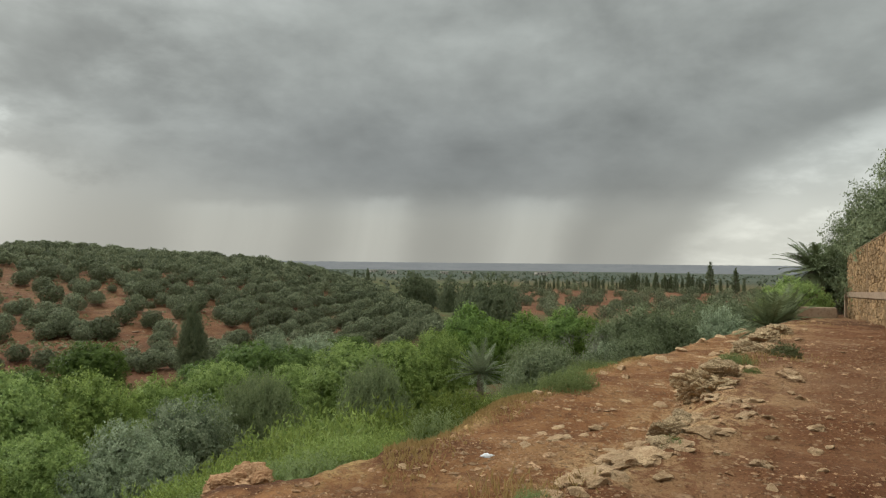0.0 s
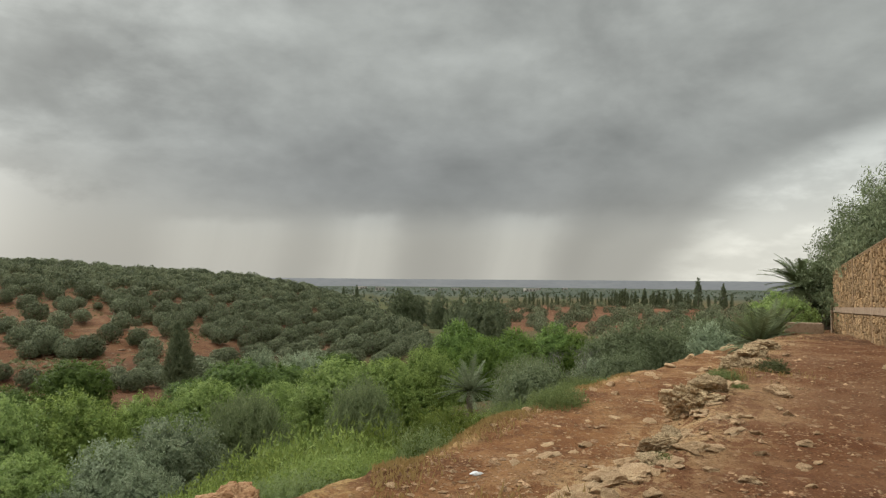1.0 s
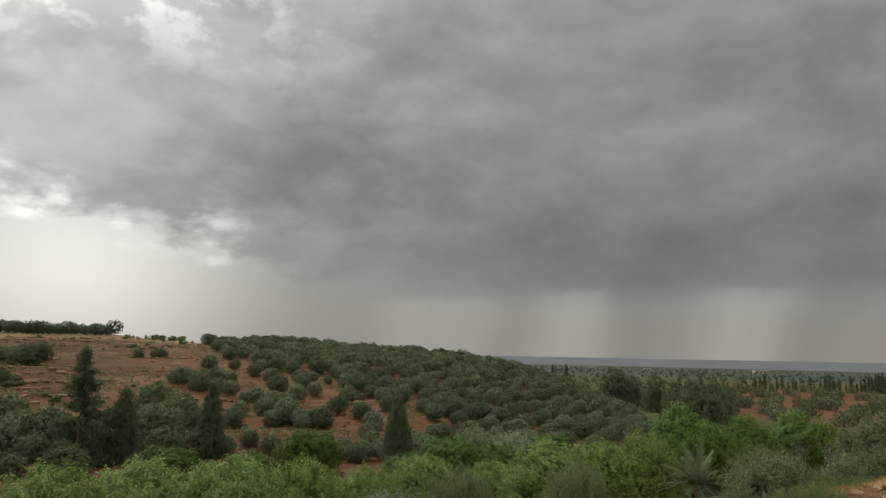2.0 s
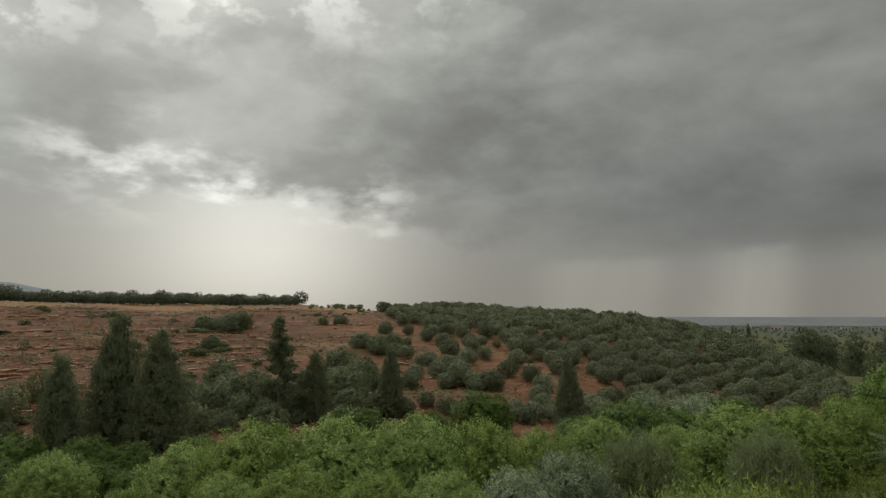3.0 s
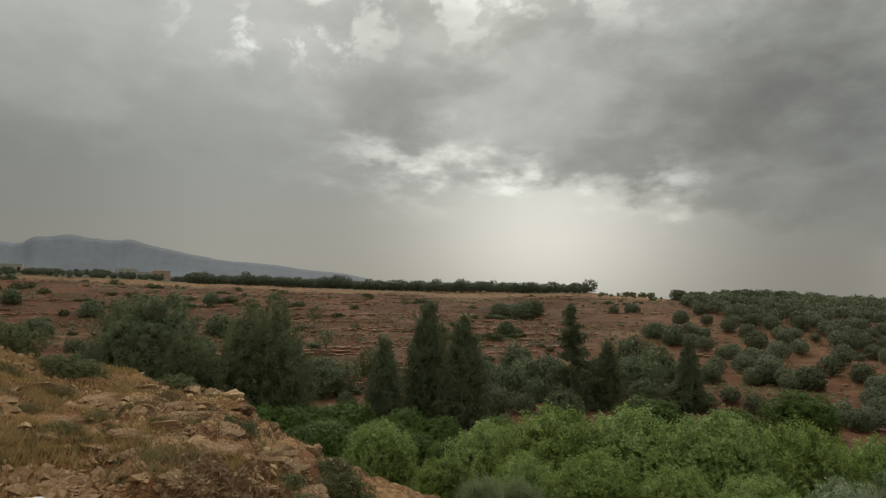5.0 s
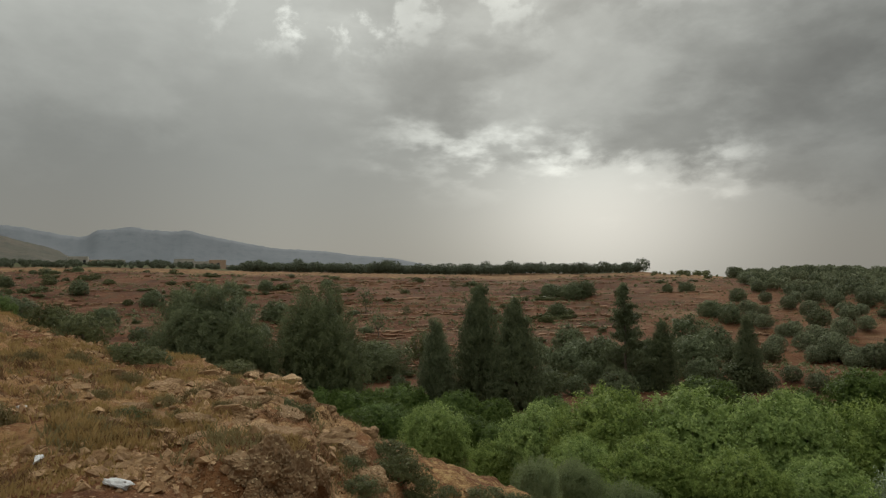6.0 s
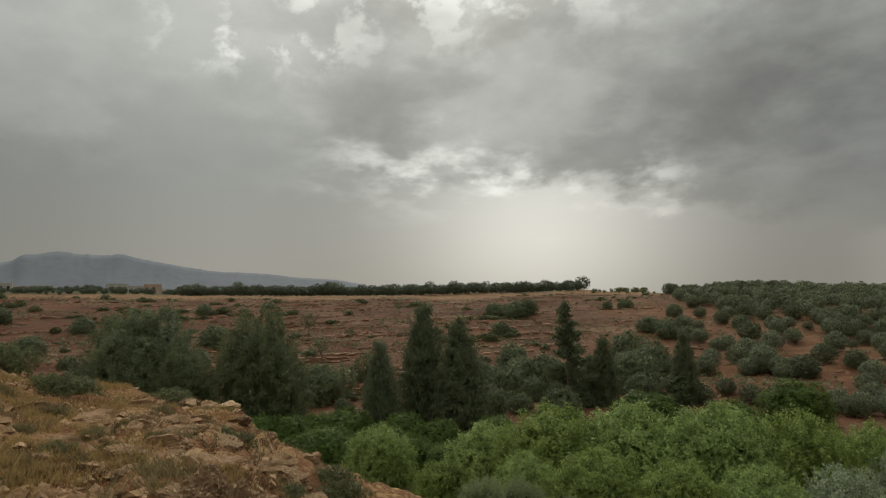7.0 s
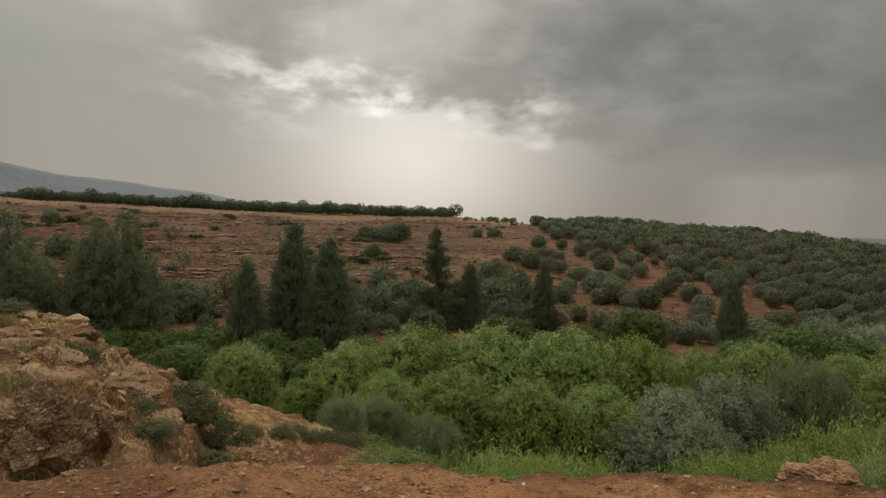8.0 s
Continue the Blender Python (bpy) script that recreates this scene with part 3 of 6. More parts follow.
def relief(X, Y, Z, R):
    """Uneven ground: swells, ledges on the slopes, clods and ruts near by."""
    out = np.zeros_like(Z)
    A = bearing_of(np.degrees(np.arctan2(-X, Y)))
    vis = (A > -45) & (A < 108)
    for (i, j) in np.argwhere(vis & (R > 1.2) & (R < 420)):
        p = Vector((X[i, j], Y[i, j], 0.0))
        r = R[i, j]
        d = 0.0
        if r < 45:
            d += 0.06 * noise.noise(p * 0.9) * min(r / 4, 1) + 0.035 * noise.noise(p * 3.1) + 0.022 * noise.noise(p * 8.0) + 0.012 * abs(noise.noise(p * 19.0))
            if r > 6 and A[i, j] > 55:
                w = min((r - 6) / 2, 1)
                d += w * (0.10 * noise.noise(p * 0.8 + Vector((7, 0, 0))) + 0.10 * abs(noise.noise(p * 2.2)) + 0.06 * noise.noise(p * 5.0))
                if A[i, j] < 86:
                    q = (Z[i, j] + 0.15 * noise.noise(p * 0.6)) / 0.4
                    frac = q - math.floor(q)
                    d += w * 0.2 * (min(max((frac - 0.4) / 0.2, 0), 1) - frac)
        if r > 30:
            w = min((r - 30) / 40, 1)
            d += w * (0.7 * noise.noise(p * 0.035) + 0.35 * noise.noise(p * 0.11))
            if 60 < r < 215 and A[i, j] > 5:
                step = 1.1
                q = (Z[i, j] + 0.5 * noise.noise(p * 0.05)) / step
                frac = q - math.floor(q)
                d += 1.15 * (min(max((frac - 0.38) / 0.24, 0), 1) - frac) * min(max(0.5 + 1.2 * noise.noise(p * 0.03), 0), 1)
                d += 0.18 * noise.noise(p * 0.5) + 0.10 * abs(noise.noise(p * 1.3))
        out[i, j] = d
    return Z + out


GA, GR, GX, GY, GZ0 = land_grid()
GZ = relief(GX, GY, GZ0, GR)
LOG_R = np.log(RR)


def height(x, y):
    """Height of the ground at a place."""
    az, r = float(bearing_of(math.degrees(math.atan2(-x, y)))), max(math.hypot(x, y), RR[0])
    i = min(max(int(np.searchsorted(AZ, az)) - 1, 0), len(AZ) - 2)
    q = (math.log(r) - LOG_R[0]) / (LOG_R[1] - LOG_R[0])
    j = min(max(int(q), 0), len(RR) - 2)
    u, v = (az - AZ[i]) / (AZ[i + 1] - AZ[i]), min(max(q - j, 0), 1)
    return float((1 - u) * ((1 - v) * GZ[i, j] + v * GZ[i, j + 1]) + u * ((1 - v) * GZ[i + 1, j] + v * GZ[i + 1, j + 1]))


def spot(az, r, sink=0.0):
    a = radians(float(angle_of(az)))
    x, y = -math.sin(a) * r, math.cos(a) * r
    return Vector((x, y, height(x, y) - sink))


def ease(v, a, b):
    f = np.clip((v - a) / (b - a), 0, 1)
    return f * f * (3 - 2 * f)


def mesh_of(name, verts, faces, mat, smooth=False):
    me = bpy.data.meshes.new(name)
    verts, faces = np.asarray(verts, np.float32), np.asarray(faces, np.int32)
    n, k = faces.shape
    me.vertices.add(len(verts))
    me.vertices.foreach_set("co", verts.ravel())
    me.loops.add(n * k)
    me.loops.foreach_set("vertex_index", faces.ravel())
    me.polygons.add(n)
    me.polygons.foreach_set("loop_start", np.arange(0, n * k, k, dtype=np.int32))
    me.polygons.foreach_set("use_smooth", np.full(n, smooth))
    me.update(calc_edges=True)
    me.materials.append(mat)
    return me


def make_ground():
    na, nr = GZ.shape
    verts = np.stack([GX, GY, GZ], -1).reshape(-1, 3)
    idx = np.arange(na * nr).reshape(na, nr)
    nxt = np.vstack([idx[1:], idx[:1]])
    quads = np.stack([idx[:, :-1], nxt[:, :-1], nxt[:, 1:], idx[:, 1:]], -1).reshape(-1, 4)[:, ::-1]
    me = mesh_of("ground", verts, quads, EARTH, True)
    A = np.degrees(GA)
    edge = np.interp(A, *EDGE)
    d = GR - edge
    straw = ease(d, -0.9, -0.1) * (1 - ease(d, 0.5, 2.5)) * ease(A, -27, -12) * (1 - ease(A, 8, 16)) * 0.9
    straw = np.maximum(straw, ease(A, 60, 68) * ease(GR, 6, 7.5) * (1 - ease(GR, 30, 36)) * (0.25 + 0.22 * ease(A, 74, 86)))
    straw = np.maximum(straw, 0.9 * ease(A, 50, 54) * (1 - ease(A, 64, 68)) * ease(GR, 7.6, 9) * (1 - ease(GR, 15, 18)))
    straw = np.maximum(straw, 0.6 * ease(GR, 186, 192) * (1 - ease(GR, 255, 275)) * ease(A, 35, 38))
    straw = np.maximum(straw, 0.12 * ease(GR, 80, 95) * (1 - ease(GR, 150, 190)) * ease(A, 10, 20) * (1 - ease(A, 40, 46)))
    green = ease(d, 0.6, 2.0) * (1 - ease(GR, 56, 70)) * (1 - ease(A, 46, 51)) * ease(A, -40, -30)
    green = np.maximum(green, 0.7 * ease(GR, 26, 36) * (1 - ease(GR, 52, 64)) * ease(A, 50, 54))
    green = np.maximum(green, ease(GR, 85, 110) * (1 - ease(A, 6, 10)) * (1 - ease(GR, 150, 185)) )
    green = np.maximum(green, ease(GR, 120, 150) * ease(A, -6.5, -4.5) * (1 - ease(A, 8, 14)))
    green = np.maximum(green, ease(GR, 330, 380) * (1 - ease(A, 34, 40)) * 0.8)
    green = np.maximum(green, ease(GR, 270, 300) * ease(A, 38, 42))
    # where the haze-tinted field colour takes over
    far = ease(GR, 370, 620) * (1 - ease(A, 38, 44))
    ledge_x = np.interp(GY, LEDGE[0], LEDGE[1])
    path = (1 - ease(d, -0.3, 0.15)) * ease(A, -60, -40) * (0.25 + 0.75 * (1 - ease(GX - ledge_x, -0.3, 0.6)) * np.maximum(ease(GY, 2.5, 5.5), ease(A, -14, 18) * (1 - ease(A, 110, 150))))
    path = path * (1 - 0.3 * ease(A, 48, 60))
    path = np.maximum(path, 0.8 * ease(A, 58, 64) * ease(d, 0.3, 1.2) * (1 - ease(GR, 26, 34)))
    off = (GX - ledge_x) / (0.6 + 0.045 * GR)
    rocky = np.exp(-off * off) * ease(GY, 3.4, 4.4) * (1 - ease(GR, 24, 30))
    rocky = np.maximum(rocky, 0.8 * ease(d, -1.0, -0.3) * (1 - ease(d, 0.0, 0.6)) * ease(A, -28, -20) * (1 - ease(A, 0, 6)))
    rocky = np.maximum(rocky, 0.7 * ease(A, 66, 70) * (1 - ease(A, 80, 86)) * ease(GR, 6.5, 8) * (1 - ease(GR, 17, 20)))
    # sector of the terrace lightened in colour, where exposure is low
    packed = ease(A, 6, 20) * (1 - ease(A, 62, 80)) * (1 - ease(d, -0.1, 0.2))
    slope = np.maximum(0.75 * ease(GR, 140, 165) * (1 - ease(A, -8, -3)), ease(GR, 54, 76) * ease(A, -8, -3)) * (0.65 + 0.35 * ease(A, 32, 42))
    for key, val in (("packed", packed), ("slope", slope), ("rocky", rocky), ("straw", straw), ("green", green), ("far", far), ("path", path)):
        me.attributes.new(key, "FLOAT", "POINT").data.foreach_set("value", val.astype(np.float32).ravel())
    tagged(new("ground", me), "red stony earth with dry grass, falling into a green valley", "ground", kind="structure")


make_ground()

# ---- builders of plants ----
def unit(v):
    return v / np.maximum(np.linalg.norm(v, axis=-1, keepdims=True), 1e-9)


def leaf_cards(rng, centres, out, length, width, up=0.3, spread=0.9, corners=3):
    """Pointed leaf clumps at the given centres, facing roughly outwards."""
    n = len(centres)
    face = unit(out + rng.normal(size=(n, 3)) * 0.36 * spread + np.array([0, 0, 0.15]))
    along = unit(np.cross(face, rng.normal(size=(n, 3))) + np.array([0, 0, up]))
    side = unit(np.cross(face, along))
    ln = length * rng.uniform(0.6, 1.35, (n, 1))
    wd = width * rng.uniform(0.6, 1.35, (n, 1))
    if corners == 3:
        v = np.stack([centres - along * ln * 0.4 + side * wd * 0.55, centres + along * ln * 0.65, centres - along * ln * 0.4 - side * wd * 0.55], 1)
        return v.reshape(-1, 3), np.arange(3 * n).reshape(-1, 3)
    v = np.stack([centres - along * ln * 0.5, centres + side * wd * 0.5, centres + along * ln * 0.5, centres - side * wd * 0.5], 1)
    return v.reshape(-1, 3), np.arange(4 * n).reshape(-1, 4)


# crown outlines: height up the crown, share of the full width
DOME = ([0.0, 0.08, 0.22, 0.42, 0.6, 0.75, 0.87, 0.95, 1.0], [0.5, 0.78, 0.97, 1.0, 0.93, 0.8, 0.6, 0.38, 0.1])
BROAD = ([0.0, 0.1, 0.3, 0.55, 0.72, 0.85, 0.94, 1.0], [0.72, 0.92, 1.0, 0.95, 0.82, 0.63, 0.4, 0.1])
SPIRE = ([0.0, 0.06, 0.18, 0.4, 0.6, 0.78, 0.9, 1.0], [0.72, 0.92, 1.0, 0.92, 0.74, 0.48, 0.25, 0.03])
EGG = ([0.0, 0.1, 0.28, 0.48, 0.66, 0.8, 0.91, 0.97, 1.0], [0.8, 0.97, 1.0, 0.95, 0.82, 0.65, 0.44, 0.26, 0.08])


def sprig_crown(rng, low, high, width, form, leaves, leaf, up=0.5, rough=0.22, per=8, reach=0.45, grain=1.0, filled=True):
    """Leaves in sprigs over an uneven crown: boughs stand out, hollows between them fall back into shade."""
    n = max(leaves // per, 12)
    off = Vector(rng.uniform(-40, 40, 3))
    tall = high - low
    z = rng.uniform(0, 1, n)
    ang = rng.uniform(0, 2 * math.pi, n)
    rad = np.interp(z, *form) * width * 0.5
    rise = np.interp(np.minimum(z + 0.04, 1), *form) - np.interp(np.maximum(z - 0.04, 0), *form)
    out = unit(np.stack([np.cos(ang), np.sin(ang), -rise * width * 0.5 / (0.08 * tall)], 1))
    skin = np.stack([np.cos(ang) * rad, np.sin(ang) * rad, low + z * tall], 1)
    mid = np.array([0, 0, low + tall * 0.45])
    shift = np.empty((n, 1))
    for k in range(n):
        q = Vector(skin[k]) / width * grain
        a, b, c = noise.noise(q * 3.1 + off), noise.noise(q * 6.7 + off), noise.noise(q * 14.0 + off)
        shift[k] = 1 + rough * (1.0 * a + 0.75 * b + 0.4 * c) - (0.5 * rough if b < -0.12 else 0.0)
    foot = mid + (skin - mid) * (shift - np.abs(rng.normal(size=(n, 1))) * 0.07)
    way = unit(out + np.array([0, 0, up]) + rng.normal(size=(n, 3)) * 0.35)
    along = rng.uniform(0, 1, (n, per, 1)) * reach * rng.uniform(0.5, 1.3, (n, 1, 1))
    cent = foot[:, None, :] + way[:, None, :] * along + rng.normal(size=(n, per, 3)) * reach * 0.16
    face = np.repeat(out[:, None, :], per, 1) + rng.normal(size=(n, per, 3)) * 0.25
    pieces = [leaf_cards(rng, cent.reshape(-1, 3), unit(face.reshape(-1, 3)), leaf[0], leaf[1], up)]
    young = np.clip(rng.normal(0.42, 0.26, (n, 1, 1)) + 0.35 * (along / reach - 0.4), 0, 1)     # young tips are paler
    m = max(leaves // 14, 60) if filled else 1                 # twigs and leaves deep inside, which close the crown
    zi, ai = rng.uniform(0.02, 0.86, m), rng.uniform(0, 2 * math.pi, m)
    ri = np.interp(zi, *form) * width * 0.5 * rng.uniform(0.35, 0.74, m)
    inner = np.stack([np.cos(ai) * ri, np.sin(ai) * ri, low + zi * tall], 1)
    big = min(width, tall) * 0.13
    pieces.append(leaf_cards(rng, inner, unit(inner - mid + 1e-3), max(leaf[0] * 1.6, big), max(leaf[1] * 1.8, big * 0.8), up))
    return (*joined(pieces), np.concatenate([np.repeat(young.ravel(), 3), np.full(3 * m, 0.25)]))


def tube(pts, radii, sides=6):
    """A tapered limb along a line of points."""
    pts = np.asarray(pts, float)
    verts, faces = [], []
    for i, p in enumerate(pts):
        t = unit(pts[min(i + 1, len(pts) - 1)] - pts[max(i - 1, 0)])
        u = unit(np.cross(t, [0.31, 0.92, 0.2]))
        w = np.cross(t, u)
        for k in range(sides):
            a = 2 * math.pi * k / sides
            verts.append(p + radii[i] * (math.cos(a) * u + math.sin(a) * w))
    for i in range(len(pts) - 1):
        for k in range(sides):
            a, b = i * sides + k, i * sides + (k + 1) % sides
            faces.append((a, b, b + sides, a + sides))
    return np.array(verts), np.array(faces)


def joined(pieces):
    verts, faces, base = [], [], 0
    for v, f in pieces:
        verts.append(v), faces.append(f + base)
        base += len(v)
    return np.concatenate(verts), np.concatenate(faces)


def part(name, data, mat, parent=None, label="", smooth=False):
    """One mesh object, from (verts, faces[, tone]), under a thing or a part."""
    me = mesh_of(name, data[0], data[1], mat, smooth)
    if mat.name in LEAFY:                     # how pale each leaf is, from old to young
        tone = data[2] if len(data) > 2 else np.full(len(data[0]), 0.5)
        me.attributes.new("tone", "FLOAT", "POINT").data.foreach_set("value", np.asarray(tone, np.float32))
    ob = new(name, me)
    ob.parent = parent
    return tagged(ob, label)


def limbs(rng, base_r, fork, height_, reach, n, lean=0.0):
    """A trunk that forks into tapered limbs."""
    mid = np.array([lean + rng.normal() * 0.06, rng.normal() * 0.06, fork * 0.55])
    top = np.array([lean * 1.6, rng.normal() * 0.1, fork])
    pieces = [tube([(0, 0, -0.25), (0, 0, 0.12), mid, top], [base_r * 1.5, base_r * 1.15, base_r * 0.85, base_r * 0.75], 8)]
    for k in range(n):
        a = 2 * math.pi * (k + rng.uniform(-0.25, 0.25)) / n
        end = np.array([math.cos(a) * reach, math.sin(a) * reach, 0]) * rng.uniform(0.6, 1.0) + np.array([top[0], top[1], height_ * rng.uniform(0.75, 0.95)])
        m1 = top + (end - top) * 0.4 + np.array([math.cos(a), math.sin(a), 0.0]) * reach * 0.15
        pieces.append(tube([top - (0, 0, 0.1), m1, top + (end - top) * 0.75, end], [base_r * 0.6, base_r * 0.42, base_r * 0.25, base_r * 0.06], 5))
        for q in range(2):
            e2 = m1 + (end - m1) * 0.5 + rng.normal(size=3) * reach * (0.3, 0.3, 0.12)
            pieces.append(tube([m1, (m1 + e2) * 0.5 + rng.normal(size=3) * 0.05, e2], [base_r * 0.3, base_r * 0.18, base_r * 0.04], 4))
    return joined(pieces)


def thing(name, label, category, group="", kind=""):
    return tagged(new(name), label, category, group, kind)


def tree(name, label, group, seed, height_, width, leaves, leaf, mat, trunk=0.12, fork=0.25, form=DOME, up=0.4, low=0.05, rough=0.24, per=8, reach=0.45, grain=1.0, category="tree", filled=True):
    """A tree: forked trunk and an uneven crown of leafy sprigs."""
    rng = np.random.default_rng(seed)
    t = thing(name, label, category, group)
    part("trunk", limbs(rng, trunk, height_ * fork, height_ * 0.92, width * 0.33, 5), BARK, t, smooth=True)
    part("crown", sprig_crown(rng, height_ * low, height_ * 0.97, width, form, leaves, leaf, up, rough, per, reach, grain, filled), mat, t)
    return t


def shrub(name, label, group, seed, height_, width, leaves, leaf, mat, up=0.3, rough=0.22, category="shrub"):
    """A bush whose leaves reach the ground, on a few short stems."""
    rng = np.random.default_rng(seed)
    t = thing(name, label, category, group)
    stems = [tube([(rng.normal() * 0.05, rng.normal() * 0.05, -0.15), rng.normal(size=3) * (0.10 * width, 0.10 * width, 0.02) + (0, 0, height_ * 0.3), rng.normal(size=3) * (0.16 * width, 0.16 * width, 0.05) + (0, 0, height_ * 0.55)],
                  [0.04 * height_, 0.028 * height_, 0.008 * height_], 5) for _ in range(5)]
    for s in stems[:3]:
        part("stem", s, BARK, t, smooth=True)
    part("foliage", sprig_crown(rng, -0.04 * height_, height_ * 0.95, width, BROAD, leaves, leaf, up, rough, 7, 0.16 * height_, 1.0), mat, t)
    return t


def cypress(name, label, group, seed, height_, width, leaves, mat, leaf=(0.34, 0.16), category="tree", reach=0.6, rough=0.3):
    """A narrow upright conifer with a ragged flame shape of rising sprays."""
    rng = np.random.default_rng(seed)
    t = thing(name, label, category, group)
    part("trunk", tube([(0, 0, -0.3), (0.05, 0, height_ * 0.4), (0, 0.05, height_ * 0.96)], [0.018 * height_, 0.012 * height_, 0.01], 7), BARK, t, smooth=True)
    part("crown", sprig_crown(rng, -0.02 * height_, height_ * 0.95, width, SPIRE, leaves, leaf, 1.7, rough, 9, reach, 2.2), mat, t)
    return t


def palm(name, label, seed, trunk_h, frond, count, mat, droop=0.5, leaflets=34, leaf_len=0.27, leaf_w=0.016, category="palm", trunk_r=0.18):
    """A palm: ringed trunk and arching feathered fronds, each frond a part."""
    rng = np.random.default_rng(seed)
    t = thing(name, label, category)
    pts = [(0.02 * math.sin(i), 0.02 * math.cos(i), -0.3 + (trunk_h + 0.3) * i / 14) for i in range(15)]
    part("trunk", tube(pts, [trunk_r * (1.12 if i % 2 else 0.92) for i in range(15)], 10), BARK, t)
    for k in range(count):
        a = k * 2.39996 + rng.normal() * 0.15
        lift = 1.35 - 1.75 * (k / count) + rng.normal() * 0.12
        L = frond * rng.uniform(0.82, 1.1)
        d = np.array([math.cos(a), math.sin(a), 0.0])
        spine, p, ang = [np.array([0, 0, trunk_h]) + d * 0.08], np.array([0, 0, trunk_h]) + d * 0.08, lift
        seg = 9
        for s in range(seg):
            p = p + (d * math.cos(ang) + np.array([0, 0, math.sin(ang)])) * L / seg
            ang -= droop * (0.10 + 0.16 * s / seg)
            spine.append(p)
        spine = np.array(spine)
        pieces = [tube(spine, np.linspace(0.022, 0.005, len(spine)), 4)]
        side = np.cross(d, [0, 0, 1])
        u = np.linspace(0.10, 1.0, leaflets)
        pos = np.stack([np.interp(u * seg, np.arange(seg + 1), spine[:, i]) for i in range(3)], 1)
        tang = unit(np.stack([np.gradient(pos[:, i]) for i in range(3)], 1))
        ll = frond * leaf_len * np.sin(np.clip(u * 0.92 + 0.08, 0, 1) * math.pi) ** 0.6 + 0.05
        for sg in (-1, 1):
            way = unit(tang * 0.75 + sg * side + np.array([0, 0, 0.25]) + rng.normal(size=pos.shape) * 0.10)
            tip = pos + way * ll[:, None] - np.array([0, 0, 1]) * (ll[:, None] * 0.22)
            w = tang * leaf_w
            v = np.stack([pos - w, pos + w, tip + w * 0.2, tip - w * 0.2], 1).reshape(-1, 3)
            pieces.append((v, np.arange(len(v)).reshape(-1, 4)))
        part("frond", joined(pieces), mat, t)
    return t


def blades(rng, centres, hgt, wid, lean=0.35):
    """Upright blades of grass or stalks at the given feet."""
    n = len(centres)
    a = rng.uniform(0, 2 * math.pi, n)
    d = np.stack([np.cos(a), np.sin(a), np.zeros(n)], 1)
    h = hgt * rng.uniform(0.5, 1.3, (n, 1))
    tip = centres + np.stack([np.cos(a + 1) * lean, np.sin(a + 1) * lean, np.ones(n)], 1) * h * rng.uniform(0.7, 1.0, (n, 1))
    w = d * wid * rng.uniform(0.6, 1.3, (n, 1))
    mid = (centres * 0.45 + tip * 0.55) - np.array([0, 0, 0.0])
    v = np.stack([centres - w, centres + w, mid + w * 0.8, tip, mid - w * 0.8], 1).reshape(-1, 3)
    f = np.arange(5 * n).reshape(-1, 5)
    return v, f


def weed_clump(name, label, group, seed, height_, width, n, mat, wid=0.03, rough=0.36):
    """Tall leafy weeds: rising leafy stalks in an uneven clump, with thin stems below."""
    rng = np.random.default_rng(seed)
    t = thing(name, label, "weeds", group)
    r, a = np.sqrt(rng.uniform(0, 1, 160)) * width * 0.5, rng.uniform(0, 6.283, 160)
    feet = np.stack([np.cos(a) * r, np.sin(a) * r, np.full(len(r), -0.1)], 1)
    tall = height_ * (0.95 - 0.5 * (r / (width * 0.5)) ** 2) * rng.uniform(0.6, 1.2, len(r))
    tagged(part("undergrowth", blades(rng, feet, tall[:, None], 0.012, 0.14), mat, t), kind="stuff")
    part("leafage", sprig_crown(rng, -0.08, height_ * 0.6, width, BROAD, n, (wid * 2.7, wid), 1.3, rough, 11, height_ * 0.22, 1.5), mat, t)
    return t


def set_down(master, az, r, scale=1.0, turn=None, sink=0.05, rng=random, squeeze=1.0, stretch=1.0):
    """A copy of a plant or rock on the ground at a heading and distance."""
    p = spot(az, r, sink)
    a = rng.uniform(0, 6.283) if turn is None else radians(turn)
    return copy_thing(master, Matrix.LocRotScale(p, Euler((0, 0, a)), (scale * stretch, scale, scale * squeeze)))


def fitted(master, own_h, az, r, top_el, turn=None, rng=random, wide=1.0):
    """A copy whose top stands at a given elevation, in degrees, above eye level."""
    p = spot(az, r, 0.05)
    h = EYE + math.tan(radians(top_el)) * r - p.z
    s = h / own_h
    a = rng.uniform(0, 6.283) if turn is None else radians(turn)
    return copy_thing(master, Matrix.LocRotScale(p, Euler((0, 0, a)), (s * wide, s * wide, s)))


def discard(*masters):
    for m in masters:
        for o in (*m.children_recursive, m):
            bpy.data.objects.remove(o)

# ---- the olive hill, the orchard and the far trees ----
dice = random.Random(7)

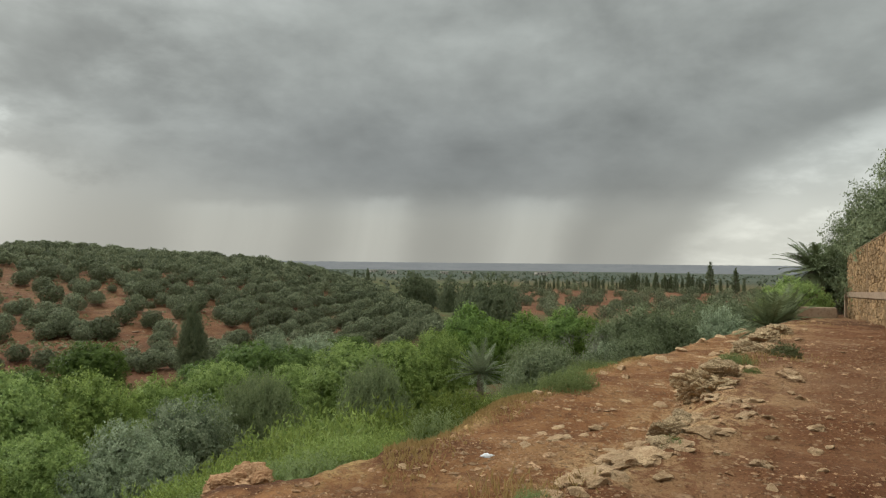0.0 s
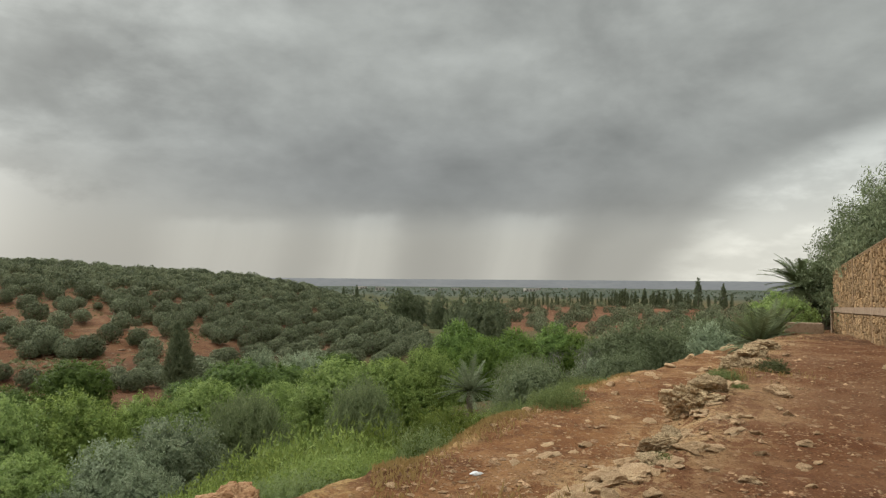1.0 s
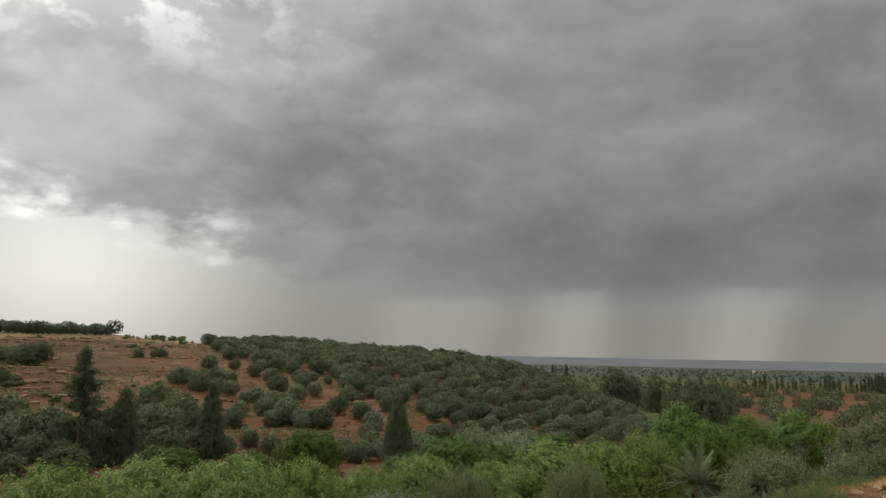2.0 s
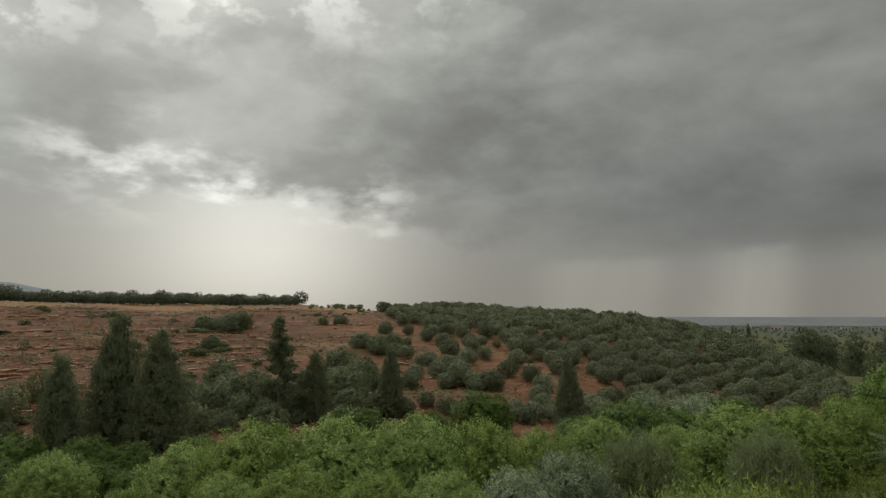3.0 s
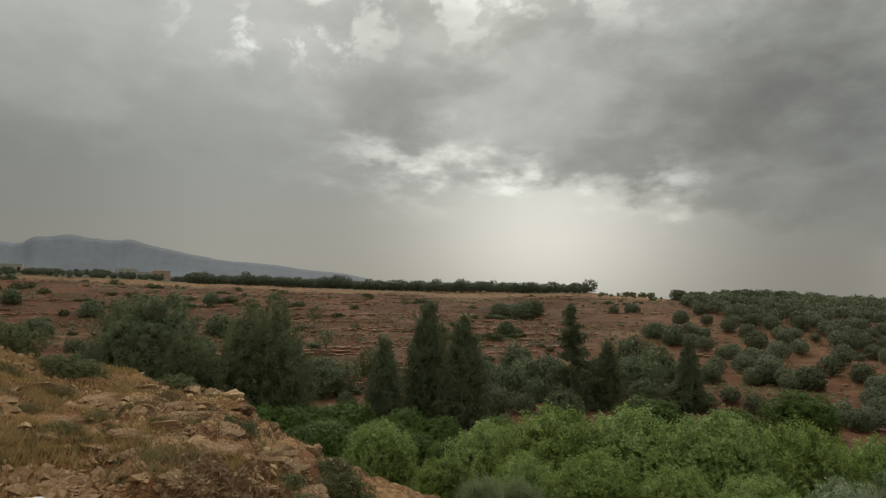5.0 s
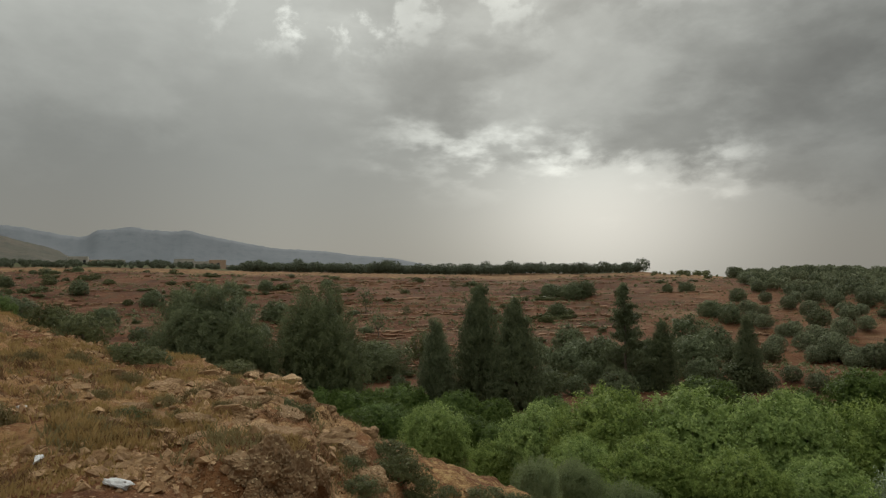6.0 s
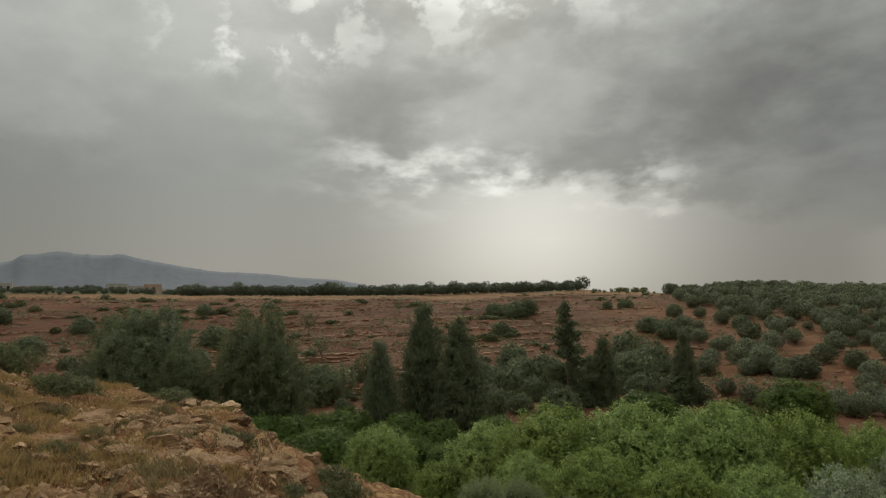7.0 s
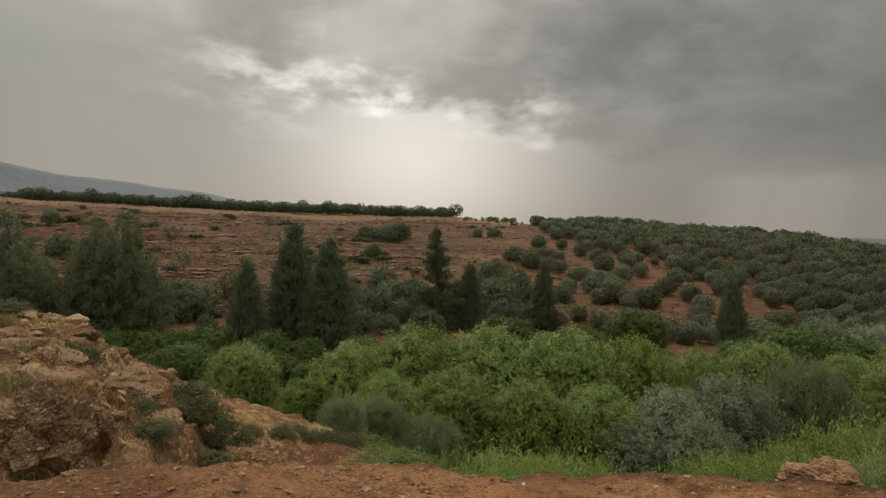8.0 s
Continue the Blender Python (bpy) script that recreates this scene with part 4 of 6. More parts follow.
olive_masters = [tree("olive_tree", "grey-green olive tree on the red hillside", "olive trees on the hill", 10 + k, 2.9, 3.3, 4200, (0.19, 0.095), HILL_OLIVE, 0.12, 0.25, DOME, 0.4, 0.12, 0.17, 7, 0.22) for k in range(5)]
crest_masters = [tree("olive_tree", "grey-green olive tree on the crest", "olive trees on the hill", 20 + k, 2.9, 3.2, 1050, (0.34, 0.21), HILL_OLIVE, 0.12, 0.25, DOME, 0.4, 0.12, 0.16, 5, 0.2) for k in range(5)]
hill = []
row = Vector((math.sin(radians(7)), math.cos(radians(7))))      # planted rows run away from the terrace
for i in range(-46, 14):
    for j in range(18, 64):
        x = row.y * i * 3.7 + row.x * j * 3.9 + dice.uniform(-0.35, 0.35)
        y = -row.x * i * 3.7 + row.y * j * 3.9 + dice.uniform(-0.35, 0.35)
        rr, aa = math.hypot(x, y), float(bearing_of(math.degrees(math.atan2(-x, y))))
        left = np.interp(rr, [88, 92, 97, 107, 120, 128, 133, 138, 150, 200], [16, 18, 20, 23.5, 26, 28, 31.5, 34, 35.5, 36.5])
        right = np.interp(rr, [88, 110, 130, 160, 200], [3.0, 0.5, -0.5, 1.5, 5.0])
        stray = left < aa < 36 and rr < 150
        if not 88 < rr < 203 or aa > max(left, 36) or aa < right or dice.random() < (0.84 if stray else 0.3 if aa > left - 2 else 0.11):
            continue
        hill.append((rr, aa, dice.uniform(0.36 if stray else 0.68, 1.0 if stray else 0.98) * (1.15 if rr > 180 else 1.0), dice.randrange(5), dice.uniform(0, 6.283)))
hill.sort()
for rr, aa, s, k, turn in hill[:150]:
    copy_thing(olive_masters[k], Matrix.LocRotScale(spot(aa, rr, 0.05), Euler((0, 0, turn)), (s, s, s)))


def merged(name, label, category, masters, places, mat=OLIVE):
    """The farthest of a kind, joined: masters' meshes laid at the given places."""
    data = []
    for t in masters:
        crown_me = [o.data for o in t.children if o.name.startswith("crown")][0]
        v = np.empty(len(crown_me.vertices) * 3, np.float32)
        crown_me.vertices.foreach_get("co", v)
        tone = np.empty(len(crown_me.vertices), np.float32)
        crown_me.attributes["tone"].data.foreach_get("value", tone)
        data.append((v.reshape(-1, 3), tone))
    pieces, tones = [], []
    for rr, aa, s, k, turn in places:
        v, tone = data[k % len(data)]
        tones.append(np.clip(tone + 0.3 * math.sin(aa * 91 + rr * 37), 0, 1))
        rot = np.array([(math.cos(turn), -math.sin(turn), 0), (math.sin(turn), math.cos(turn), 0), (0, 0, 1)])
        pieces.append((v @ rot.T * s * 1.0 + np.array(spot(aa, rr)), np.arange(len(v)).reshape(-1, 3)))
    tagged(part(name, (*joined(pieces), np.concatenate(tones)), mat), label, category, kind="stuff")


merged("olive_grove_crest", "grey-green olive trees along the crest of the hill", "trees", crest_masters, hill[150:], HILL_OLIVE)
for aa, rr, s in ((33, 128, 0.9), (31, 112, 1.15), (29.5, 104, 1.0), (26, 98, 1.0), (35, 150, 1.0), (36, 165, 1.1), (34.6, 138, 0.8), (28, 110, 0.8), (33.5, 105, 0.75), (36.8, 186, 1.2), (24, 95, 0.9), (32, 96, 1.0), (30.2, 93, 1.1), (34.8, 112, 0.9), (27.4, 90, 1.1), (31.6, 120, 1.0), (25.2, 104, 1.0), (29.0, 118, 0.9), (35.6, 126, 0.8)):
    set_down(dice.choice(olive_masters), aa, rr, s * 0.9, rng=dice)

for k in range(9):                        # larger trees on the skyline
    set_down(dice.choice(olive_masters), 25.5 + 10 * (k + dice.uniform(0, 0.8)) / 9, dice.uniform(180, 192), dice.uniform(0.95, 1.25), rng=dice)
for k in range(34):                       # thicker olives along the foot of the hill
    set_down(dice.choice(olive_masters), dice.uniform(10, 35), dice.uniform(76, 104), dice.uniform(0.5, 0.9), rng=dice)
for k in range(16):
    set_down(dice.choice(olive_masters), 16.5 + 11.5 * (k + dice.random()) / 16, dice.uniform(71, 82), dice.uniform(0.45, 0.8), rng=dice)

orchard = [tree("olive_tree", "small round olive tree in a red-soil orchard", "olive trees in the orchard", 40 + k, 3.4, 4.8, 1300, (0.34, 0.2), HILL_OLIVE, 0.14, 0.22, DOME, 0.4, 0.0, 0.22, 6, 0.3) for k in range(3)]
plots = []
for i, r in enumerate(np.arange(165, 345, 13.0)):
    step = 9.5 / r * 57.3
    az = -28.0 + (i * 0.41 % 1.0) * step
    while az < -5.5:
        if dice.random() < 0.8:
            plots.append((r + dice.uniform(-5, 5), az + dice.uniform(-0.45, 0.45) * step, dice.uniform(0.55, 1.2), dice.randrange(3), dice.uniform(0, 6.283)))
        az += step
plots.sort()
for rr, aa, s, k, turn in plots[:60]:
    copy_thing(orchard[k], Matrix.LocRotScale(spot(aa, rr, 0.05), Euler((0, 0, turn)), (s, s, s)))
merged("olive_orchard_far", "far rows of small olive trees on red soil", "trees", orchard, plots[60:], HILL_OLIVE)

row_cypress = [cypress("cypress_tree", "slim dark cypress in a windbreak row", "windbreak cypresses", 60 + k, 9.0, 2.3, 1300, CYPRESS, (0.5, 0.22)) for k in range(3)]
for lo, hi, n, h, r in ((-11.5, -7.4, 13, 0.70, 352), (-16.0, -11.7, 13, 0.74, 356), (-22.1, -15.6, 30, 1.0, 348), (-25.0, -22.8, 5, 0.8, 360)):
    for k in range(n):
        az = lo + (hi - lo) * (k + dice.uniform(0.1, 0.9)) / n
        set_down(dice.choice(row_cypress), az, r + dice.uniform(-7, 7), h * dice.uniform(0.5, 1.15), rng=dice)
for az, el in ((-22.3, -0.05), (-24.2, -0.45), (6.55, -0.85), (7.7, -0.95)):
    fitted(row_cypress[1], 9.0, az, 345 if az < 0 else 260, el, rng=dice)

dark_far = [tree("broadleaf_tree", "dark green tree on the plain", "trees on the plain", 70 + k, 8.0, 8.5, 5000, (0.42, 0.24), CYPRESS, 0.25, 0.2, EGG, 0.6, -0.02, 0.36, 8, 0.7) for k in range(2)]
for az, r, el, w in ((2.7, 190, -1.15, 0.75), (2.0, 196, -1.5, 0.7), (1.1, 200, -1.7, 0.6), (-0.6, 175, -1.75, 0.65), (-2.8, 130, -1.9, 0.7), (-4.2, 132, -1.75, 0.75), (-5.4, 136, -1.85, 0.7), (-3.5, 120, -2.5, 0.8), (-4.9, 118, -2.7, 0.8), (-2.2, 122, -2.9, 0.7)):
    fitted(dice.choice(dark_far), 8.0, az, r, el, rng=dice, wide=w)


def far_wood(name, label, seed, places, h, leaf, mat, per=26):
    """Many far trees in one mesh."""
    rng = np.random.default_rng(seed)
    pieces = []
    for az, r, s in places:
        p = np.array(spot(az, r))
        hh = h * s
        d = unit(rng.normal(size=(per, 3)))
        c = p + np.array([0, 0, hh * 0.5]) + d * rng.uniform(0.3, 1.0, (per, 1)) ** 0.5 * np.array([hh * 0.52, hh * 0.52, hh * 0.46])
        out = unit(c - p - np.array([0, 0, hh * 0.4]))
        pieces.append(leaf_cards(rng, c, out, leaf * hh, leaf * hh * 0.6))
    tagged(part(name, joined(pieces), mat), label, "trees", kind="stuff")


grove = []
for row, r in enumerate((244, 254, 266)):
    az = 43.8 + row * 0.4
    while az < 78:
        if dice.random() < 0.97:
            grove.append((az, r + dice.uniform(-2, 2), dice.uniform(0.62, 1.02) * (1.22 if dice.random() < 0.2 else 1.0)))
        az += dice.uniform(0.36, 0.62)
grove += [(76 + dice.uniform(0, 28), 262 + dice.uniform(0, 160), dice.uniform(0.35, 0.68)) for k in range(300)]
far_wood("olive_grove", "dark olive grove along the edge of the plateau", 5, grove, 4.6, 0.15, FAR_TREES, 320)
wood = [(dice.uniform(-6, 13), 175 + 200 * dice.random(), dice.uniform(0.3, 0.75)) for k in range(260)]
for k in range(1100):
    r = 400 * (2400 / 400) ** (dice.random() ** 0.7)
    wood.append((dice.uniform(-30, 12), r, dice.uniform(0.4, 0.9)))
far_wood("far_woodland", "scattered dark trees and hedges across the plain", 6, wood, 3.6, 0.6, FAR_TREES, 12)
bank = [(36.5 + dice.uniform(0, 7), 200 + dice.uniform(0, 40), dice.uniform(0.2, 0.45)) for k in range(22)]
bank += [(38.6 + dice.uniform(0, 2.4), 226 + dice.uniform(0, 8), dice.uniform(0.45, 0.62)) for k in range(12)]
far_wood("scrub_on_plateau", "low dark scrub on the straw-coloured plateau", 8, bank, 3.5, 0.4, SCRUB, 40)

# ---- the red slope across the valley ----
scrub = [shrub("scrub_bush", "dark low scrub bush on the red slope", "scrub on the slope", 80 + k, 1.3, 2.0, 520, (0.28, 0.17), SCRUB) for k in range(4)]
grey_scrub = [shrub("slope_bush", "dull green bush on the red slope", "bushes on the slope", 90 + k, 2.4, 2.8, 3000, (0.21, 0.10), SLOPE_BUSH, 0.4, 0.18) for k in range(3)]
for k in range(64):                       # scrub grows in clumps along the ledges
    az0, r0 = dice.uniform(36, 102), 80 * (190 / 80) ** dice.random()
    for q in range(dice.randrange(2, 8)):
        az, r = az0 + dice.gauss(0, 1.3), min(max(r0 + dice.gauss(0, 2.2), 76), 190)
        if az > 36:
            set_down(dice.choice(scrub), az, r, 0.3 + 1.0 * dice.random() ** 1.7, rng=dice, squeeze=dice.uniform(0.5, 0.95), stretch=dice.uniform(1.0, 1.7))
for k in range(62):
    set_down(dice.choice(scrub if dice.random() < 0.7 else grey_scrub), dice.uniform(66, 102), 95 * (186 / 95) ** dice.random(), dice.uniform(0.4, 1.1), rng=dice, squeeze=dice.uniform(0.6, 1.0), stretch=dice.uniform(1.0, 1.7))
for k in range(22):
    az = dice.uniform(36, 51)
    set_down(dice.choice(grey_scrub if dice.random() < 0.5 else scrub), az, dice.uniform(76, 100), dice.uniform(0.5, 1.25), rng=dice)
for k in range(46):                       # thicker growth along the foot of the slope
    az, r = dice.uniform(36, 80), dice.uniform(64, 82)
    set_down(dice.choice(grey_scrub if dice.random() < 0.5 else scrub), az, r, dice.uniform(0.7, 1.5) * (0.55 if 58 < az < 70 else 0.9), rng=dice)
for az, el, r, s in ((51, -2.1, 120, 1.3), (49.5, -1.3, 140, 1.4), (48.6, -1.0, 142, 1.5), (50.3, -0.9, 145, 1.3), (51.5, -1.2, 142, 1.2), (52.8, -5.4, 90, 1.3), (50.2, -4.9, 95, 1.6), (49.4, -6.1, 86, 1.7),
                     (47.6, -6.3, 84, 1.8), (51.5, -6.8, 82, 1.4), (40.5, -3.4, 100, 1.9), (38.5, -3.9, 95, 1.8), (40.2, -5.3, 84, 1.9), (37.2, -2.7, 118, 1.5), (38.6, -2.2, 122, 1.4), (36.6, -1.4, 140, 1.4), (43.8, -5.9, 82, 1.6),
                     (41.9, -0.4, 150, 0.9), (40.4, -0.8, 150, 1.2), (84.8, -0.4, 130, 1.2), (82.6, -0.6, 128, 1.5), (90, 0.3, 140, 1.6), (93.5, -1.0, 118, 1.3), (88.4, -1.3, 112, 1.2), (76, -0.2, 145, 1.3), (75.2, -2.4, 115, 1.4), (95.5, -0.3, 120, 2.0), (97.5, -0.8, 100, 2.4), (100, -0.6, 95, 2.6)):
    set_down(dice.choice(grey_scrub), az, r, s * dice.uniform(0.7, 0.95), rng=dice, stretch=dice.uniform(1.0, 1.5))
bare = [tree("almond_tree", "thin half-bare almond tree on the red slope", "almond trees", 100 + k, 3.8, 3.4, 620, (0.2, 0.09), SLOPE_BUSH, 0.09, 0.35, DOME, 0.6, 0.3, 0.5, 6, 0.5) for k in range(2)]
for az, r, el in ((64.2, 118, -1.6), (67.6, 122, -0.3), (62.6, 96, -3.8), (63.8, 92, -4.6), (70.2, 140, 0.4), (59.8, 150, 0.5), (66.6, 104, -2.2)):
    fitted(dice.choice(bare), 3.8, az, r, el, rng=dice)
round_tree = tree("small_round_tree", "small dark round-headed tree on the red slope", "", 110, 3.0, 2.6, 1100, (0.22, 0.11), SCRUB, 0.1, 0.35, DOME, 0.4, 0.3, 0.3)
fitted(round_tree, 3.0, 63.0, 88, -4.3, rng=dice)

# ---- tall trees in the valley ----
cyp = [cypress("cypress_tree", "tall dark cypress at the foot of the red slope", "valley cypresses", 120 + k, 11.0, 4.3, 17000, CYPRESS, (0.27, 0.10)) for k in range(3)]
fitted(cyp[0], 11.0, 57.95, 66, 0.15, 10, wide=1.02)
fitted(cyp[1], 11.0, 54.85, 62, -1.5, 60, wide=1.22)
fitted(cyp[2], 11.0, 61.75, 62, -2.75, 130, wide=0.95)
fitted(cyp[1], 11.0, 36.15, 76, -2.95, 200, wide=1.0)
fitted(cyp[0], 11.0, 42.6, 73, -3.1, 250, wide=1.05)
fitted(cyp[2], 11.0, 20.9, 70, -3.55, 300, wide=0.95)
fitted(cyp[2], 11.0, 43.7, 75, -4.5, 30, wide=1.1)


def sparse_tree(name, label, seed, height_, width):
    """A conifer thin enough to see through: bare trunk, level branches, tufts of needles along them."""
    rng = np.random.default_rng(seed)
    t = thing(name, label, "tree")
    wood, cent, outs = [tube([(0, 0, -0.3), (0.06, 0, height_ * 0.5), (0, 0.04, height_)], [0.016 * height_, 0.010 * height_, 0.01], 7)], [], []
    for k in range(95):
        z = rng.uniform(0.06, 0.97)
        reach = width * 0.5 * (1.04 - z) ** 0.9 * rng.uniform(0.55, 1.15)
        a = rng.uniform(0, 6.283)
        end = np.array([math.cos(a) * reach, math.sin(a) * reach, z * height_ + reach * rng.uniform(-0.1, 0.35)])
        start = np.array([0, 0, z * height_])
        wood.append(tube([start, (start + end) * 0.5 + (0, 0, 0.05), end], [0.03, 0.02, 0.006], 4))
        m = int(40 + 60 * reach)
        u = rng.uniform(0.2, 1.05, (m, 1))
        cent.append(start + (end - start) * u + rng.normal(size=(m, 3)) * np.array([0.13, 0.13, 0.16]))
        outs.append(unit(rng.normal(size=(m, 3)) + np.array([0, 0, 0.4])))
    part("trunk", joined(wood), BARK, t, smooth=True)
    part("crown", leaf_cards(rng, np.concatenate(cent), np.concatenate(outs), 0.32, 0.11, 0.6), CYPRESS, t)
    return t


sparse = sparse_tree("sparse_conifer", "thin half-dead conifer with bare branches", 130, 11.0, 7.0)
fitted(sparse, 11.0, 45.6, 72, 0.0, 0)
pine = [tree("pine_tree", "large dense dark pine in the valley", "valley pines", 140 + k, 10.0, 8.0, 36000, (0.30, 0.075), PINE, 0.28, 0.2, EGG, 0.8, -0.02, 0.30, 10, 0.7, 1.8) for k in range(2)]
fitted(pine[0], 10.0, 71.9, 62, -0.35, 20, wide=0.92)
fitted(pine[1], 10.0, 80.8, 68, 0.2, 80, wide=1.2)
pine_bush = shrub("pine_bush", "low dark spreading bush beside the pine", "", 145, 3.2, 5.4, 9000, (0.26, 0.075), PINE, 0.5, 0.26)
fitted(pine_bush, 3.2, 67.0, 82, -4.8, 30, wide=1.15)
fitted(pine[0], 10.0, 78.0, 62, -2.8, 240, wide=0.9)

# ---- broadleaf trees and olives on the valley floor ----
coarse = [tree("broadleaf_tree", "fresh green broadleaf tree farther down the valley", "far green valley trees", 155 + k, 5.4, 6.0, 12000, (0.19, 0.12), BROADLEAF_FAR, 0.16, 0.22, BROAD, 0.3, 0.0, 0.22) for k in range(2)]
broad = [tree("broadleaf_tree", "fresh green broadleaf tree in the valley", "green valley trees", 150 + k, 5.4, 6.0, 28000, (0.125, 0.082), BROADLEAF, 0.16, 0.22, BROAD, 0.4, 0.0, 0.19, 9, 0.4, 1.35) for k in range(4)]
deep = [tree("broadleaf_tree", "deep green broadleaf tree in the valley", "deep green valley trees", 160 + k, 5.4, 6.0, 14000, (0.2, 0.13), BROADLEAF_DARK, 0.16, 0.22, BROAD, 0.3, 0.0, 0.24) for k in range(2)]
pale = [tree("olive_tree", "silvery olive tree in the valley", "silvery valley olives", 170 + k, 4.2, 5.0, 15000, (0.16, 0.065), OLIVE_PALE, 0.16, 0.25, DOME, 0.6, 0.0, 0.34, 9, 0.45, 1.4) for k in range(2)]
willow = [shrub("grey_willow", "soft grey-green willow bush in the valley", "grey-green bushes", 180 + k, 4.0, 5.0, 17000, (0.17, 0.05), GREY_SHRUB, 1.2, 0.26) for k in range(2)]
for az, r, el, w in ((62.2, 38, -10.0, 0.9), (53.0, 34, -10.2, 0.9), (47.6, 31, -8.9, 0.92), (41.0, 31, -8.8, 0.95), (34.6, 30, -8.7, 0.86), (28.6, 32, -9.2, 0.86), (23.6, 36, -9.6, 0.8), (18.8, 42, -8.6, 0.95),
                     (44.4, 25, -12.4, 0.95), (37.6, 24, -13.0, 0.95), (31.6, 25, -13.2, 1.0), (57.0, 34, -13.0, 1.0), (50.0, 27, -12.6, 0.9), (7.6, 40, -7.2, 1.15), (3.6, 41, -7.3, 1.1), (0.4, 44, -6.3, 0.85), (13.2, 44, -9.0, 0.9),
                     (-2.4, 62, -4.1, 0.8), (-7.2, 70, -4.7, 1.0), (-10.8, 76, -4.2, 0.95), (-4.6, 58, -5.5, 0.9), (-0.8, 56, -6.3, 0.9), (-12.8, 74, -5.0, 1.0)):
    fitted(dice.choice(broad if r < 45 else coarse), 5.4, az, r, el, rng=dice, wide=w)
for az, r, el, w in ((28.4, 62, -6.5, 1.1), (16.4, 56, -7.0, 1.1), (12.6, 58, -7.4, 1.2), (60.0, 56, -8.9, 1.2), (63.4, 47, -10.6, 1.2), (59.2, 46, -10.8, 1.2), (66.0, 52, -9.6, 1.2), (69.0, 48, -10.2, 1.2), (56.0, 44, -11.4, 1.2), (53.4, 47, -10.8, 1.1), (61.4, 50, -9.8, 1.1), (56.8, 54, -9.6, 1.3), (64.6, 58, -8.4, 1.3), (39.5, 60, -7.6, 1.4), (20.0, 54, -8.4, 1.1), (-6.6, 62, -6.3, 1.2),
                     (-15.0, 78, -5.2, 1.3), (66.8, 50, -9.8, 1.2), (47.0, 58, -8.6, 1.3), (33.0, 58, -8.2, 1.3), (8.2, 62, -6.6, 1.1), (52.0, 56, -9.4, 1.3), (3.6, 66, -7.0, 1.0), (72.2, 56, -8.4, 1.1), (75.0, 55, -8.2, 1.1), (69.6, 56, -8.6, 1.1), (67.2, 58, -8.6, 1.1), (65.4, 60, -8.6, 1.0)):
    fitted(dice.choice(deep), 5.4, az, r, el, rng=dice, wide=w)
for az, r, el, w in ((21.6, 27, -11.6, 0.95), (25.6, 25, -13.2, 1.0), (23.4, 23, -15.2, 1.0), (28.6, 24, -15.4, 0.9), (11.0, 62, -6.6, 1.0), (14.5, 66, -6.4, 1.0), (-23.2, 40, -3.8, 0.8), (-14.2, 34, -7.0, 0.8)):
    fitted(dice.choice(pale), 4.2, az, r, el, rng=dice, wide=w)
for az, r, el, w in ((15.6, 30, -9.9, 0.72), (6.0, 27, -9.1, 0.62), (50.6, 23, -14.6, 0.9), (54.0, 21, -14.4, 0.8), (46.0, 22, -16.2, 0.9), (-8.7, 33, -7.1, 0.9)):
    fitted(dice.choice(willow), 4.0, az, r, el, rng=dice, wide=w)
big_shrub = [shrub("olive_shrub", "big grey-green wild olive bush below the path", "wild olive bushes", 190 + k, 3.4, 4.4, 14000, (0.14, 0.065), OLIVE, 0.4, 0.3) for k in range(2)]
for az, r, el, w in ((-17.4, 37, -3.7, 0.85), (-19.4, 37, -4.3, 0.75), (-15.3, 36, -4.8, 0.7), (-22.0, 42, -3.4, 0.75), (-9.0, 28, -7.2, 0.72), (-24.6, 44, -3.4, 0.9), (-16.6, 33, -6.4, 0.9), (-13.2, 29, -8.0, 0.8)):
    fitted(dice.choice(big_shrub), 3.4, az, r, el, rng=dice, wide=w)
dead = tree("dead_bush", "grey leafless bush among the green", "", 200, 2.6, 3.0, 900, (0.3, 0.012), DEAD_TWIG, 0.07, 0.15, DOME, 0.8, 0.2, 0.3, filled=False)
fitted(dead, 2.6, -12.0, 35, -6.2, 0, wide=1.1)
young_palm = palm("date_palm", "young date palm with feathered grey-green fronds", 210, 1.6, 1.3, 40, PALM_PALE, 0.22, 40, 0.17, 0.011, trunk_r=0.13)
young_palm.matrix_basis = Matrix.Translation(Vector((*spot(-3.4, 26).xy, EYE - 26 * math.tan(radians(9.6)) - 1.6)))


